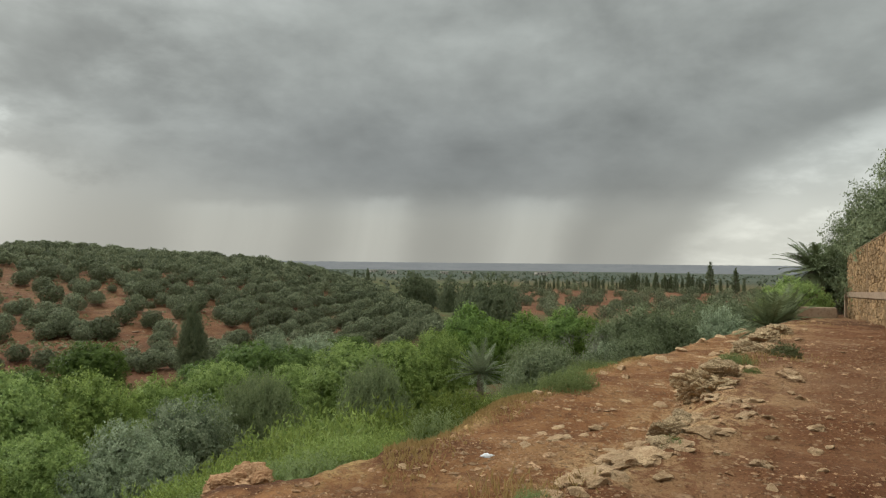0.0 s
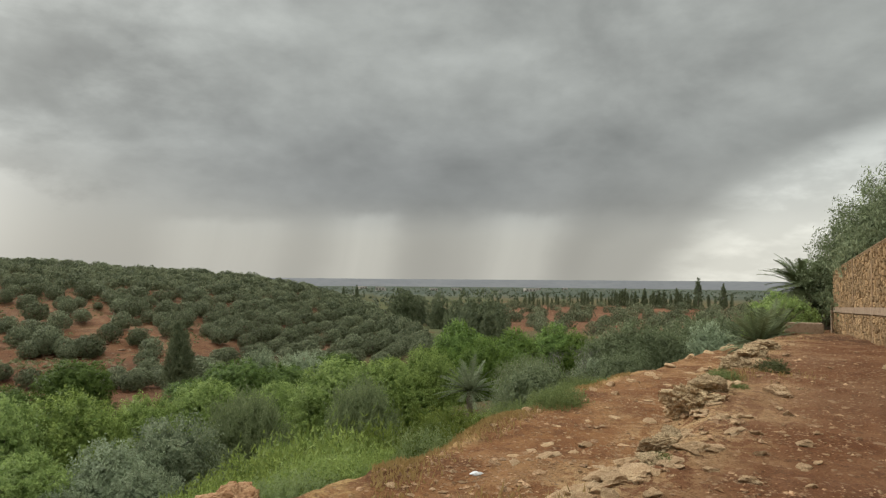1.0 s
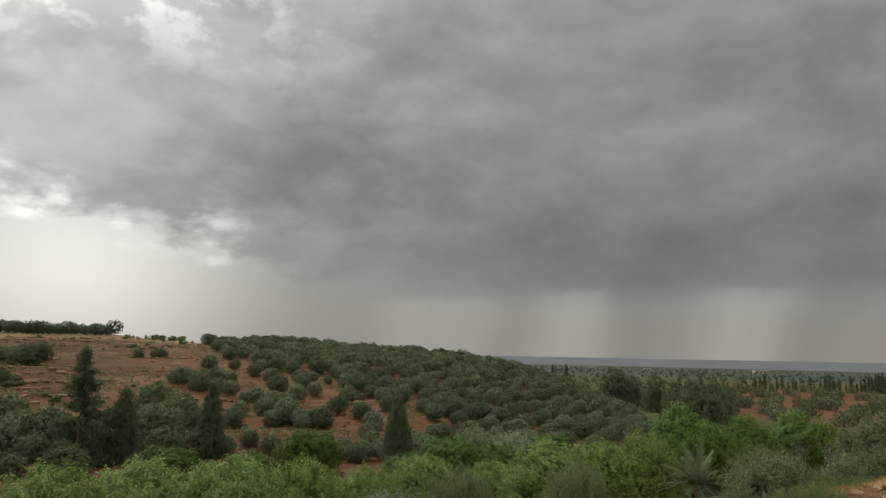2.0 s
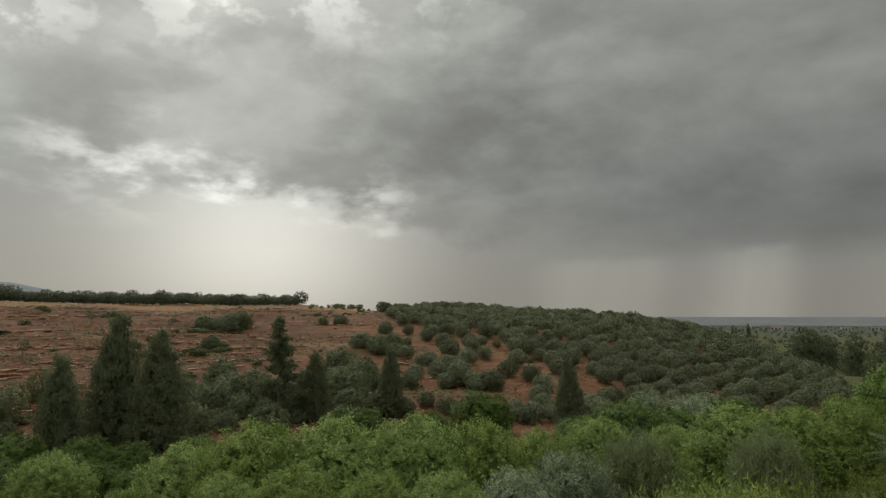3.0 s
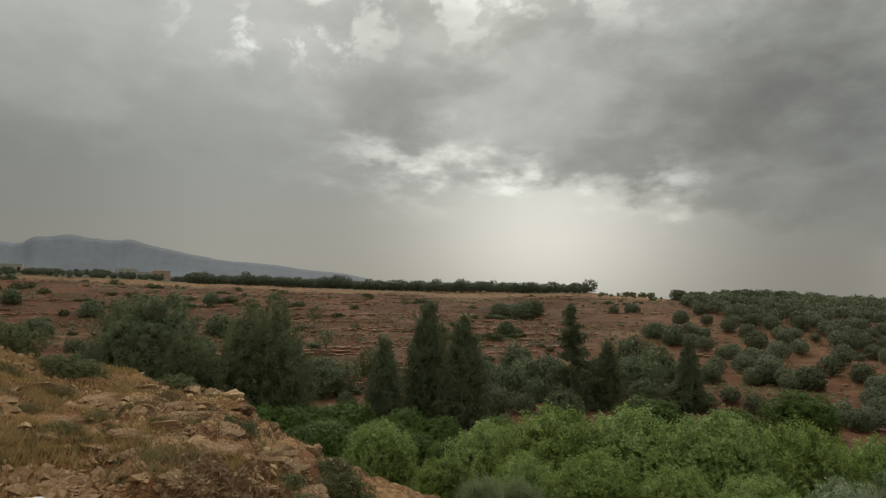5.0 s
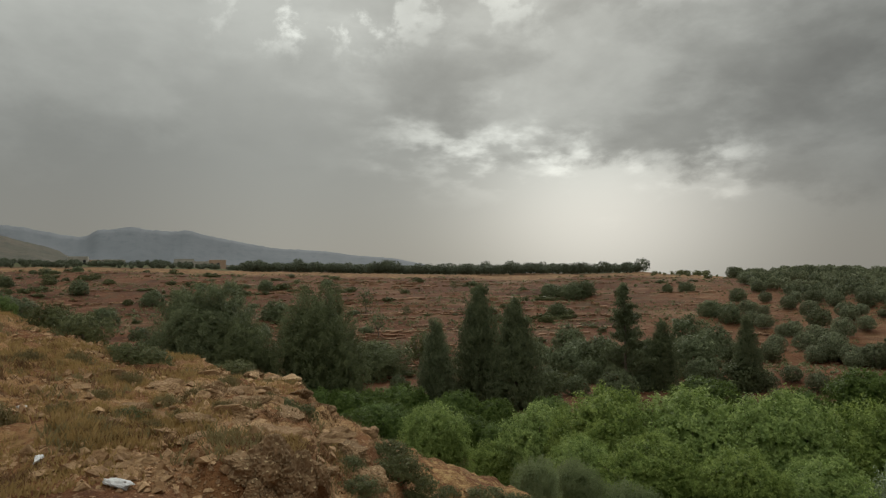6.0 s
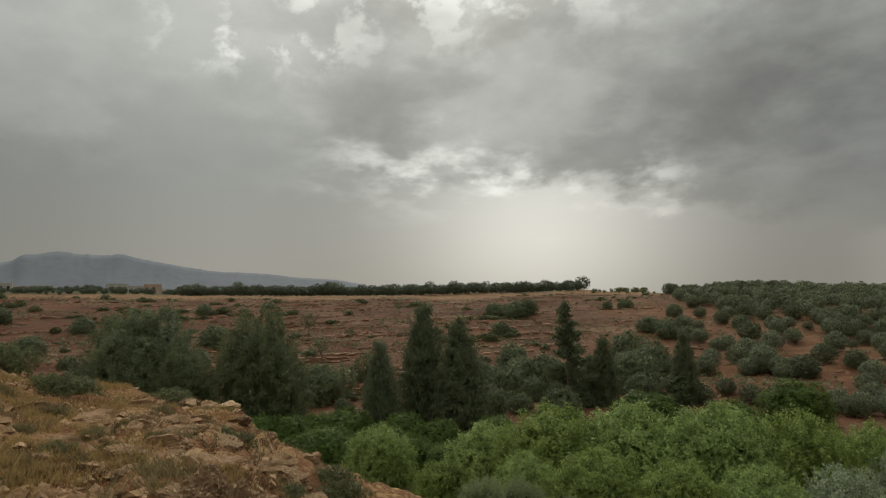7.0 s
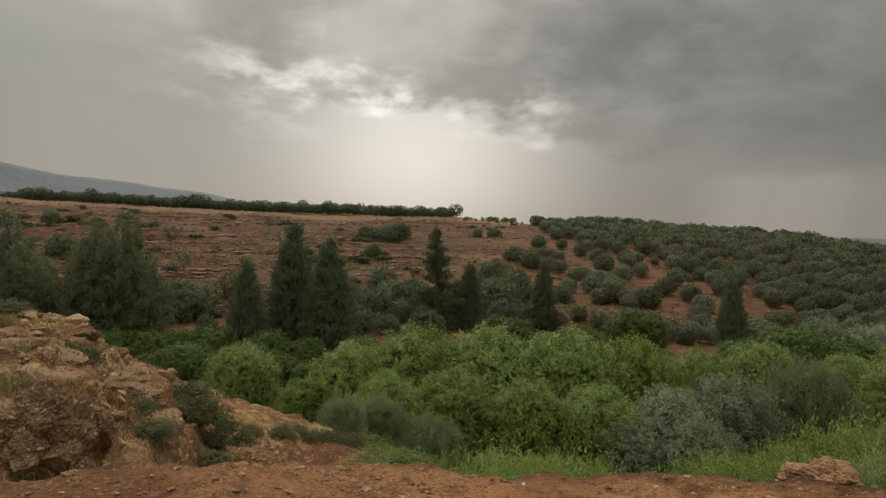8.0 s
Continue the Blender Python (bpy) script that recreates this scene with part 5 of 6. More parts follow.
def slope_litter():
    """Tufts and broken stone strewn over the red slope, too many to count."""
    rng = np.random.default_rng(77)
    cent, outs, pieces = [], [], []
    base = np.array([(1, 0, 0), (-1, 0, 0), (0, 1, 0), (0, -1, 0), (0, 0, 0.6), (0, 0, -0.5)], float)
    tri = np.array([(0, 2, 4), (2, 1, 4), (1, 3, 4), (3, 0, 4), (2, 0, 5), (1, 2, 5), (3, 1, 5), (0, 3, 5)])
    n = 0
    while n < 8200:
        az, r = rng.uniform(18, 103), 76 * (192 / 76) ** rng.random()
        p = spot(az, r)
        if noise.noise(Vector((p.x * 0.03, p.y * 0.03, p.z * 0.9))) < rng.uniform(-0.4, 0.3):
            continue
        n += 1
        if rng.random() < 0.6:
            s = rng.uniform(0.12, 0.5)
            o = unit(rng.normal(size=(9, 3)) + np.array([0, 0, 0.7]))
            cent.append(np.array(p) + o * s * np.array([1.3, 1.3, 0.8])), outs.append(o)
        else:
            s = rng.uniform(0.10, 0.34)
            v = (base + rng.normal(size=(6, 3)) * 0.2) * s * np.array([rng.uniform(0.8, 2.0), rng.uniform(0.8, 2.0), 0.6])
            pieces.append((v + np.array(p), tri))
    tagged(part("slope_tufts", leaf_cards(rng, np.concatenate(cent), np.concatenate(outs), 0.34, 0.2), SCRUB), "small dark tufts on the red slope", "tufts", kind="stuff")
    tagged(part("slope_stones", joined(pieces), SLOPE_STONE), "broken brown stone on the red slope", "stones", kind="stuff")


slope_litter()


def slope_ledges():
    """Thin broken beds of rock that run along the contours of the slope."""
    rng = np.random.default_rng(91)
    box = np.array([(x, y, z) for x in (-0.5, 0.5) for y in (-0.5, 0.5) for z in (-0.5, 0.5)], float)
    quad = np.array([(0, 1, 3, 2), (4, 6, 7, 5), (0, 4, 5, 1), (2, 3, 7, 6), (1, 5, 7, 3), (0, 2, 6, 4)])
    pieces = []
    for k in range(300):
        az = rng.uniform(22, 102) if k % 4 else rng.uniform(44, 80)
        r = 80 * (186 / 80) ** (rng.random() ** 0.8)
        if az < np.interp(r, [88, 124, 150, 190], [24, 31, 37, 38]):
            continue
        level = spot(az, r).z
        if noise.noise(Vector((az * 0.12, r * 0.03, 5.0))) < rng.uniform(-0.5, 0.25):
            continue
        size = rng.uniform(0.45, 1.15)
        for q in range(int(rng.integers(5, 22))):
            long = rng.uniform(0.5, 1.9) * size
            az += math.degrees(long / r) * rng.uniform(0.8, 1.5)
            rise = max((spot(az, r + 2.0).z - spot(az, r - 2.0).z) / 4.0, 0.05)
            r += min(max((level - spot(az, r).z) / rise, -1.5), 1.5) + rng.normal() * 0.25
            if rng.random() < 0.2 or not 76 < r < 190:
                continue
            p = spot(az, r)
            a = radians(float(angle_of(az))) + rng.normal() * 0.2
            v = (box + rng.normal(size=(8, 3)) * 0.09) * np.array([long, rng.uniform(0.5, 1.1), rng.uniform(0.12, 0.42) * size])
            rot = np.array([(math.cos(a), -math.sin(a), 0), (math.sin(a), math.cos(a), 0), (0, 0, 1)])
            pieces.append((v @ rot.T + np.array(p) + (0, 0, 0.06), quad))
    tagged(part("slope_ledges", joined(pieces), LEDGE_STONE), "broken beds of brown rock along the red slope", "rock", kind="stuff")


slope_ledges()

# ---- stone garden wall ----
N_WALL = Vector((-WALL_DIR.y, WALL_DIR.x, 0.0))        # from the wall towards the path


def wall_top(s):
    return 2.6 - (s - 12.4) * 0.049


def wall_point(s, out=0.0):
    return WALL_FOOT + WALL_DIR * s + N_WALL * out


def wall_ground(s):
    p = wall_point(s, 0.15)
    return height(p.x, p.y)


def prism(s0, s1, out0, out1, z00, z01, z10, z11):
    """A block along the wall: from s0 to s1, between two offsets, with its own bottom and top height at both ends."""
    v = []
    for s, zb, zt in ((s0, z00, z01), (s1, z10, z11)):
        for o in (out0, out1):
            for z in (zb, zt):
                p = wall_point(s, o)
                v.append((p.x, p.y, z))
    f = [(0, 1, 3, 2), (4, 6, 7, 5), (0, 4, 5, 1), (2, 3, 7, 6), (1, 5, 7, 3), (0, 2, 6, 4)]
    return np.array(v), np.array(f)


def stone_mesh(seed):
    """A roughly squared face stone, one unit each way, its front bulged and its corners uneven."""
    rng = np.random.default_rng(seed)
    j = lambda s: rng.uniform(-s, s)
    back = [(-0.5 + j(0.04), 0, -0.5 + j(0.04)), (0.5 + j(0.04), 0, -0.5 + j(0.04)), (0.5 + j(0.04), 0, 0.5 + j(0.04)), (-0.5 + j(0.04), 0, 0.5 + j(0.04))]
    rim = [(x * 0.97 + j(0.05), 0.6 + j(0.12), z * 0.97 + j(0.05)) for x, _, z in back]
    face = [(x * 0.72 + j(0.07), 1.0 + j(0.2), z * 0.74 + j(0.07)) for x, _, z in back]
    v = np.array(back + rim + face)
    f = [(8, 9, 10, 11)]
    for a, b in ((0, 4), (4, 8)):
        f += [(a + k, a + (k + 1) % 4, b + (k + 1) % 4, b + k) for k in range(4)]
    return v, np.array(f)


def make_wall():
    s0, s1 = WALL_START, WALL_END
    core = part("wall_garden", prism(s0, s1, -0.30, 0.0, -1.2, wall_top(s0), -1.2, wall_top(s1)), MORTAR)
    tagged(core, "garden wall of squared ochre stones with a concrete band", "wall", kind="structure")
    cuts = list(np.arange(s0, s1 - 1, 5.0)) + [s1]
    for a, b in zip(cuts[:-1], cuts[1:]):
        za, zb = (np.interp(q, [-9, 0, 12, 26.6], [0.75, 0.78, 0.98, 0.42]) for q in (a, b))
        part("band", prism(a, b - 0.012, 0.0, 0.055, za, za + 0.17, zb, zb + 0.17), CONCRETE, core, "weathered concrete band")
        part("coping", prism(a, b - 0.012, -0.31, 0.015, wall_top(a), wall_top(a) + 0.03, wall_top(b), wall_top(b) + 0.03), MORTAR, core)
    for s in np.arange(10.2, s1, 3.6):
        g = wall_ground(s)
        part("pillar", prism(s - 0.11, s + 0.11, 0.0, 0.035, g - 0.3, wall_top(s), g - 0.3, wall_top(s)), MORTAR, core, "narrow mortar-coloured pillar")
    g = wall_ground(s1)
    part("end_post", prism(s1, s1 + 0.35, -0.42, 0.1, g - 0.4, g + 1.05, g - 0.4, g + 1.0), CONCRETE, core, "low pale concrete end post")
    meshes, shapes = [], []
    for k in range(14):
        shapes.append(stone_mesh(300 + k))
        meshes.append(mesh_of("stone", *shapes[-1], WALL_STONE))
    rng = np.random.default_rng(31)
    turn_z = math.atan2(WALL_DIR.y, WALL_DIR.x)
    single, rest = 0, []
    s = 5.0
    while s < s1 - 0.1:                       # courses are laid column by column: upright stones of uneven width
        w = rng.uniform(0.11, 0.25)
        mid = s + w * 0.5
        s += w
        g, top = wall_ground(mid) - 0.1, wall_top(mid) - 0.02
        zb = np.interp(mid, [-9, 0, 12, 26.6], [0.75, 0.78, 0.98, 0.42]) + 0.085
        for lo, hi in ((g, zb - 0.11), (zb + 0.10, top)):
            z = lo + rng.uniform(-0.12, 0.0)
            while z < hi - 0.05:
                h = min(rng.uniform(0.07, 0.2), hi - z)
                deep = rng.uniform(0.02, 0.055)
                p = wall_point(mid + rng.uniform(-0.02, 0.02), 0.0)
                tilt = rng.normal() * 0.05
                m = Matrix.LocRotScale((p.x, p.y, z + h * 0.5), Euler((0, tilt, turn_z)), ((w - 0.022), deep, (h - 0.022)))
                z += h
                k = int(rng.integers(14))
                if single < 300 and 10.4 < mid < 17.0 and rng.random() < 0.8:
                    ob = new("stone", meshes[k])
                    ob.parent = core
                    ob.matrix_basis = m
                    single += 1
                else:
                    v = np.c_[shapes[k][0], np.ones(len(shapes[k][0]))] @ np.array(m).T
                    rest.append((v[:, :3], shapes[k][1]))
    tagged(part("stonework", joined(rest), WALL_STONE, core), kind="stuff")


make_wall()


# ---- rocks ----
def rock_mesh(seed, cuts=12, detail=3, rough=0.08, fine=0.03, flat=1.0, freq=1.6, knobs=0.0, grit=4.5):
    """An angular weathered rock: a ball cut by planes and roughened."""
    rng = np.random.default_rng(seed)
    bm = bmesh.new()
    bmesh.ops.create_icosphere(bm, subdivisions=detail, radius=1.0)
    planes = [(Vector(unit(rng.normal(size=3))), rng.uniform(0.38, 0.74)) for _ in range(cuts)]
    off = Vector(rng.uniform(-50, 50, 3))
    for v in bm.verts:
        p = v.co.copy()
        for n, d in planes:
            q = p.dot(n) - d
            if q > 0:
                p -= n * q
        p *= 1 + rough * noise.noise(p * freq + off) + fine * noise.noise(p * freq * 4 + off) + fine * 0.6 * noise.noise(p * freq * 9 + off)
        if knobs:                                 # rounded lumps cemented together
            p *= 1 + knobs * (0.45 - noise.voronoi(p * grit + off)[0][0]) + 0.5 * knobs * (0.45 - noise.voronoi(p * grit * 2 + off)[0][0])
        p.z *= flat
        v.co = p
    me = bpy.data.meshes.new("rock")
    bm.to_mesh(me)
    bm.free()
    return me


def rock(name, label, group, seed, mat, category="rock", **kw):
    me = rock_mesh(seed, **kw)
    me.materials.append(mat)
    return tagged(new(name, me), label, category, group)


def lay(master, az, r, size, squash=1.0, turn=None, sink=0.35, rng=dice, long=1.0):
    """A rock half sunk in the ground."""
    size *= 0.5
    p = spot(az, r)
    p.z += size * squash * (1 - 2 * sink) * 0.5
    a = rng.uniform(0, 6.283) if turn is None else radians(turn)
    return copy_thing(master, Matrix.LocRotScale(p, Euler((rng.uniform(-0.15, 0.15), rng.uniform(-0.15, 0.15), a)), (size * long, size, size * squash)))


pale_rocks = [rock("rock", "pale weathered limestone rock on red earth", "loose rocks", 400 + k, LIMESTONE, detail=3, rough=0.22, fine=0.07, freq=1.7) for k in range(5)]
mound_rocks = [rock("rock", "weathered brown rock in the dry mound", "rocks on the mound", 440 + k, MOUND_STONE, detail=4, rough=0.3, fine=0.1, freq=1.8, cuts=8) for k in range(3)]
slabs = [rock("flat_stone", "flat pale stone slab set in the trodden path", "flat stones", 410 + k, LIMESTONE, flat=0.30, detail=3, rough=0.3, fine=0.08) for k in range(3)]
crusty = [rock("outcrop", "pitted brown conglomerate outcrop", "conglomerate outcrops", 420 + k, CONGLOMERATE, detail=5, rough=0.30, fine=0.05, freq=1.6, cuts=4, knobs=0.34) for k in range(4)]
bluff = [rock("outcrop", "dark bluff of cemented gravel in the mound", "gravel bluffs", 425 + k, BLUFF, detail=5, rough=0.30, fine=0.05, freq=1.6, cuts=4, knobs=0.16, grit=8.0) for k in range(4)]
rubble = [rock("flat_stone", "brown ledge stone on the red slope", "ledge stones", 415 + k, SLOPE_STONE, flat=0.30, detail=2, rough=0.3, fine=0.08) for k in range(3)]
boulder = rock("boulder", "large reddish boulder on the edge of the terrace", "", 430, RED_ROCK, "boulder", detail=5, rough=0.42, fine=0.16, cuts=9, freq=1.9)
boulder.matrix_basis = Matrix.LocRotScale(Vector((*spot(16.6, 5.8).xy, -0.30)), Euler((0.1, -0.12, radians(10))), (0.30, 0.22, 0.145))
for az, r, size, sq, ln in ((-21.9, 8.6, 0.85, 0.8, 1.0), (-23.3, 9.1, 0.65, 0.65, 1.1), (-20.4, 7.3, 0.34, 0.7, 1.2), (-20.0, 6.6, 0.32, 0.8, 1.3), (-19.2, 6.1, 0.34, 0.8, 1.3), (-18.6, 5.7, 0.26, 0.7, 1.3),
                            (-25.2, 11.3, 0.6, 0.6, 1.2), (-26.0, 12.4, 0.7, 0.55, 1.2), (-26.9, 14.0, 0.7, 0.45, 1.4), (-36.6, 11.6, 0.42, 0.9, 1.1), (-35.6, 11.9, 0.3, 0.6, 1.3), (-37.4, 11.0, 0.4, 0.5, 1.4)):
    lay(dice.choice(crusty), az, r, size * 0.82, sq, sink=0.25, long=ln)
# the broken face of the mound
for az, r, size, sq, ln in ((79.4, 6.35, 0.38, 1.1, 1.2), (77.8, 6.3, 0.44, 1.2, 1.1), (76.3, 6.25, 0.42, 1.25, 1.0), (75.2, 6.3, 0.36, 1.3, 1.0), (77.0, 6.1, 0.34, 1.1, 1.0), (75.6, 6.05, 0.30, 1.0, 1.0), (78.8, 6.1, 0.32, 1.0, 1.2), (73.6, 7.4, 0.26, 0.8, 1.2), (69.4, 9.2, 0.55, 0.8, 1.4), (70.8, 9.9, 0.45, 0.8, 1.3),
                            (76.6, 15.2, 0.5, 0.6, 1.5), (78.2, 15.6, 0.4, 0.6, 1.5), (81.4, 11.2, 0.30, 0.7, 1.3), (74.4, 13.0, 0.36, 0.6, 1.4), (72.6, 11.8, 0.36, 0.6, 1.3), (76.0, 9.0, 0.4, 0.6, 1.5), (79.0, 9.6, 0.4, 0.5, 1.5), (83.5, 8.2, 0.35, 0.6, 1.4)):
    lay(dice.choice(bluff), az, r, size * 1.05, sq, sink=0.42, long=ln)
for az, r, size in ((78.9, 5.6, 0.2), (68.9, 11.4, 0.42), (70.4, 10.6, 0.3), (72.8, 12.0, 0.2), (67.4, 12.2, 0.2), (79.8, 8.2, 0.3), (82.6, 8.0, 0.25), (84.6, 9.6, 0.18), (78.4, 12.4, 0.24), (80.6, 12.8, 0.2), (77.0, 10.4, 0.25), (75.4, 11.0, 0.22), (83.0, 14.0, 0.15), (86.0, 12.0, 0.12)):
    lay(dice.choice(mound_rocks), az, r, size * (1.0 if az == 68.9 else 0.8), dice.uniform(0.5, 0.8), sink=0.4, long=1.3)
for az, r, size in ((80.5, 8.6, 0.7), (78.0, 8.0, 0.6), (82.5, 10.4, 0.8), (79.5, 11.0, 0.7), (84.5, 11.8, 0.7), (77.5, 12.6, 0.8), (81.5, 13.2, 0.8), (75.5, 8.0, 0.55), (73.0, 9.4, 0.6), (71.5, 10.8, 0.6), (87.0, 9.6, 0.5), (85.6, 7.9, 0.5), (83.2, 7.4, 0.5), (88.5, 12.5, 0.6)):
    lay(dice.choice(mound_rocks), az, r, size * 0.62, dice.uniform(0.4, 0.6), turn=az + dice.uniform(-25, 25), sink=0.5, long=1.6)      # low beds of rock
for az, r, size in ((76.2, 15.0, 0.34), (75.0, 14.6, 0.46), (77.8, 15.4, 0.28)):      # pale blocks on the brow of the mound
    lay(dice.choice(pale_rocks), az, r, size, 0.7, sink=0.2, long=1.4)
# broken bedrock along the ledge
for k in range(110):
    y = 4.0 + 14.0 * dice.random() ** 1.6
    x = float(np.interp(y, *LEDGE)) + dice.gauss(0, 0.10 + 0.02 * y)
    lay(dice.choice(pale_rocks), float(bearing_of(math.degrees(math.atan2(-x, y)))), math.hypot(x, y), dice.uniform(0.05, 0.09 + 0.014 * y), dice.uniform(0.4, 0.75), sink=0.42, long=dice.uniform(1.0, 1.7))
# pale beds of limestone that crop out in the path
beds = [rock("bedrock", "pale broken limestone bed cropping out in the path", "limestone beds", 445 + k, LIMESTONE, detail=4, rough=0.45, fine=0.16, freq=1.9, cuts=7, flat=0.5) for k in range(4)]
for az, r, size in ((-11.2, 4.9, 0.30), (-13.6, 5.0, 0.34), (-15.9, 5.2, 0.36), (-18.1, 5.5, 0.34), (-20.4, 5.75, 0.3), (-22.1, 6.1, 0.3), (-19.9, 6.15, 0.24), (-21.2, 6.6, 0.26), (-17.7, 5.8, 0.22), (-23.8, 6.3, 0.22),
                    (-25.0, 6.9, 0.24), (-25.4, 7.7, 0.22), (-23.8, 7.4, 0.26), (-14.9, 6.05, 0.3), (-16.8, 6.4, 0.28), (-10.2, 6.7, 0.26), (-13.5, 7.3, 0.22), (-7.3, 6.3, 0.2), (-22.6, 8.0, 0.4), (-24.6, 9.6, 0.4), (-26.4, 11.6, 0.5)):
    lay(dice.choice(beds), az, r, size * 0.85, dice.uniform(0.7, 1.0), turn=az + 62 + dice.uniform(-18, 18), sink=0.56, long=1.9)
for az, r, size in ((-26.2, 5.4, 0.12), (-29.7, 6.1, 0.13), (-30.1, 6.7, 0.16), (-28.2, 9.1, 0.3)):
    lay(dice.choice(beds), az, r, size, 1.2, sink=0.4, long=1.3)
# loose rocks along the ledge and by the wall
for az, r, size in ((-28.8, 8.0, 0.16), (-28.2, 8.2, 0.12), (-26.3, 6.9, 0.15), (-26.7, 6.3, 0.15), (-30.7, 6.2, 0.11), (-30.3, 5.5, 0.10), (-26.9, 4.9, 0.11), (-25.5, 4.7, 0.10), (-23.2, 5.6, 0.13), (-25.0, 7.2, 0.15), (-24.4, 7.6, 0.13),
                    (-22.0, 6.0, 0.13), (-20.6, 5.6, 0.15), (-19.0, 5.4, 0.14), (-17.6, 5.2, 0.14), (-15.4, 4.8, 0.17), (-13.2, 4.6, 0.18), (-11.7, 4.4, 0.17), (-10.0, 4.3, 0.14), (-18.8, 4.9, 0.15), (-27.8, 10.8, 0.2), (-28.6, 12.6, 0.2), (-29.6, 9.4, 0.1)):
    lay(dice.choice(pale_rocks), az, r, size * 0.85, dice.uniform(0.45, 0.75), sink=0.4, long=1.4)
for az, r, size in ((-8.3, 9.1, 0.16), (-12.6, 10.8, 0.2), (-13.8, 11.4, 0.17), (-15.4, 12.2, 0.2), (-17.2, 12.8, 0.24), (-18.6, 14.1, 0.26), (-20.2, 16.0, 0.28), (-21.6, 18.2, 0.3), (-23.2, 20.6, 0.3), (-24.3, 22.2, 0.34), (-10.6, 10.0, 0.15), (-9.4, 9.2, 0.13), (-25.0, 23.0, 0.4), (-13.0, 10.2, 0.13), (-15.8, 11.0, 0.15), (-19.2, 13.6, 0.2), (-5.4, 8.0, 0.1), (-1.0, 6.6, 0.08)):
    lay(dice.choice(pale_rocks), az, r, size, dice.uniform(0.45, 0.8), sink=0.4, long=1.3)
for az, r, size in ((-10.2, 7.3, 0.22), (-12.4, 6.9, 0.17), (-7.3, 6.6, 0.16), (-15.9, 9.0, 0.25), (-13.6, 8.6, 0.18), (-11.0, 8.1, 0.16), (-8.8, 7.0, 0.16), (-5.6, 6.3, 0.12), (-16.6, 7.4, 0.2), (-14.6, 6.4, 0.18), (3.4, 5.6, 0.13), (1.6, 5.4, 0.11), (5.0, 5.2, 0.1), (33.0, 4.3, 0.14), (29.4, 4.2, 0.13), (25.5, 4.2, 0.15), (-18.4, 10.6, 0.25), (-20.0, 12.4, 0.3), (-21.6, 14.8, 0.3), (-12.0, 5.5, 0.16), (-16.0, 5.6, 0.18)):
    lay(dice.choice(slabs), az, r, size * 0.9, 1.0, sink=0.57, long=1.3)
for k in range(90):
    az, r = dice.uniform(-36, 98), 3.4 * (26 / 3.4) ** (dice.random() ** 1.2)
    if np.interp(az, *EDGE) < r and az < 62:
        continue
    lay(dice.choice(mound_rocks if dice.random() < 0.6 else pale_rocks), az, r, dice.uniform(0.03, 0.08), dice.uniform(0.5, 0.9), sink=0.3, long=dice.uniform(1, 1.5))
for k in range(170):                               # rubble on the red slope and the olive hill
    az, r = dice.uniform(20, 100), 82 * (186 / 82) ** dice.random()
    lay(dice.choice(rubble), az, r, dice.uniform(0.5, 1.3), 1.0, sink=0.4, long=1.8)


def pebbles():
    """Small stones strewn over the terrace and the mound."""
    rng = np.random.default_rng(55)
    base = np.array([(1, 0, 0), (-1, 0, 0), (0, 1, 0), (0, -1, 0), (0, 0, 1), (0, 0, -0.5)], float)
    tri = np.array([(0, 2, 4), (2, 1, 4), (1, 3, 4), (3, 0, 4), (2, 0, 5), (1, 2, 5), (3, 1, 5), (0, 3, 5)])
    pieces = []
    while len(pieces) < 24000:
        az, r = rng.uniform(-40, 100), 2.6 * (24 / 2.6) ** rng.random()
        if r > np.interp(az, *EDGE) - 0.1 and az < 60:
            continue
        if az > 30 and r > np.interp(az, *EDGE) and rng.random() < 0.35:
            continue
        p = spot(az, r)
        if noise.noise(p * 0.9) < rng.uniform(-0.5, 0.35):
            continue
        s = min(0.006 + 0.006 * rng.pareto(2.2), 0.034) * (0.8 + r * 0.05)
        q = unit(rng.normal(size=(6, 3))) * 0.35 + base
        v = q * s * rng.uniform(0.6, 1.3, 3) * np.array([1, 1, 0.5])
        a = rng.uniform(0, 6.28)
        rot = np.array([(math.cos(a), -math.sin(a), 0), (math.sin(a), math.cos(a), 0), (0, 0, 1)])
        pieces.append((v @ rot.T + np.array(p) + (0, 0, s * 0.15), tri))
    tagged(part("pebbles", joined(pieces), PEBBLE), "small brown stones strewn on red earth", "pebbles", kind="stuff")


pebbles()


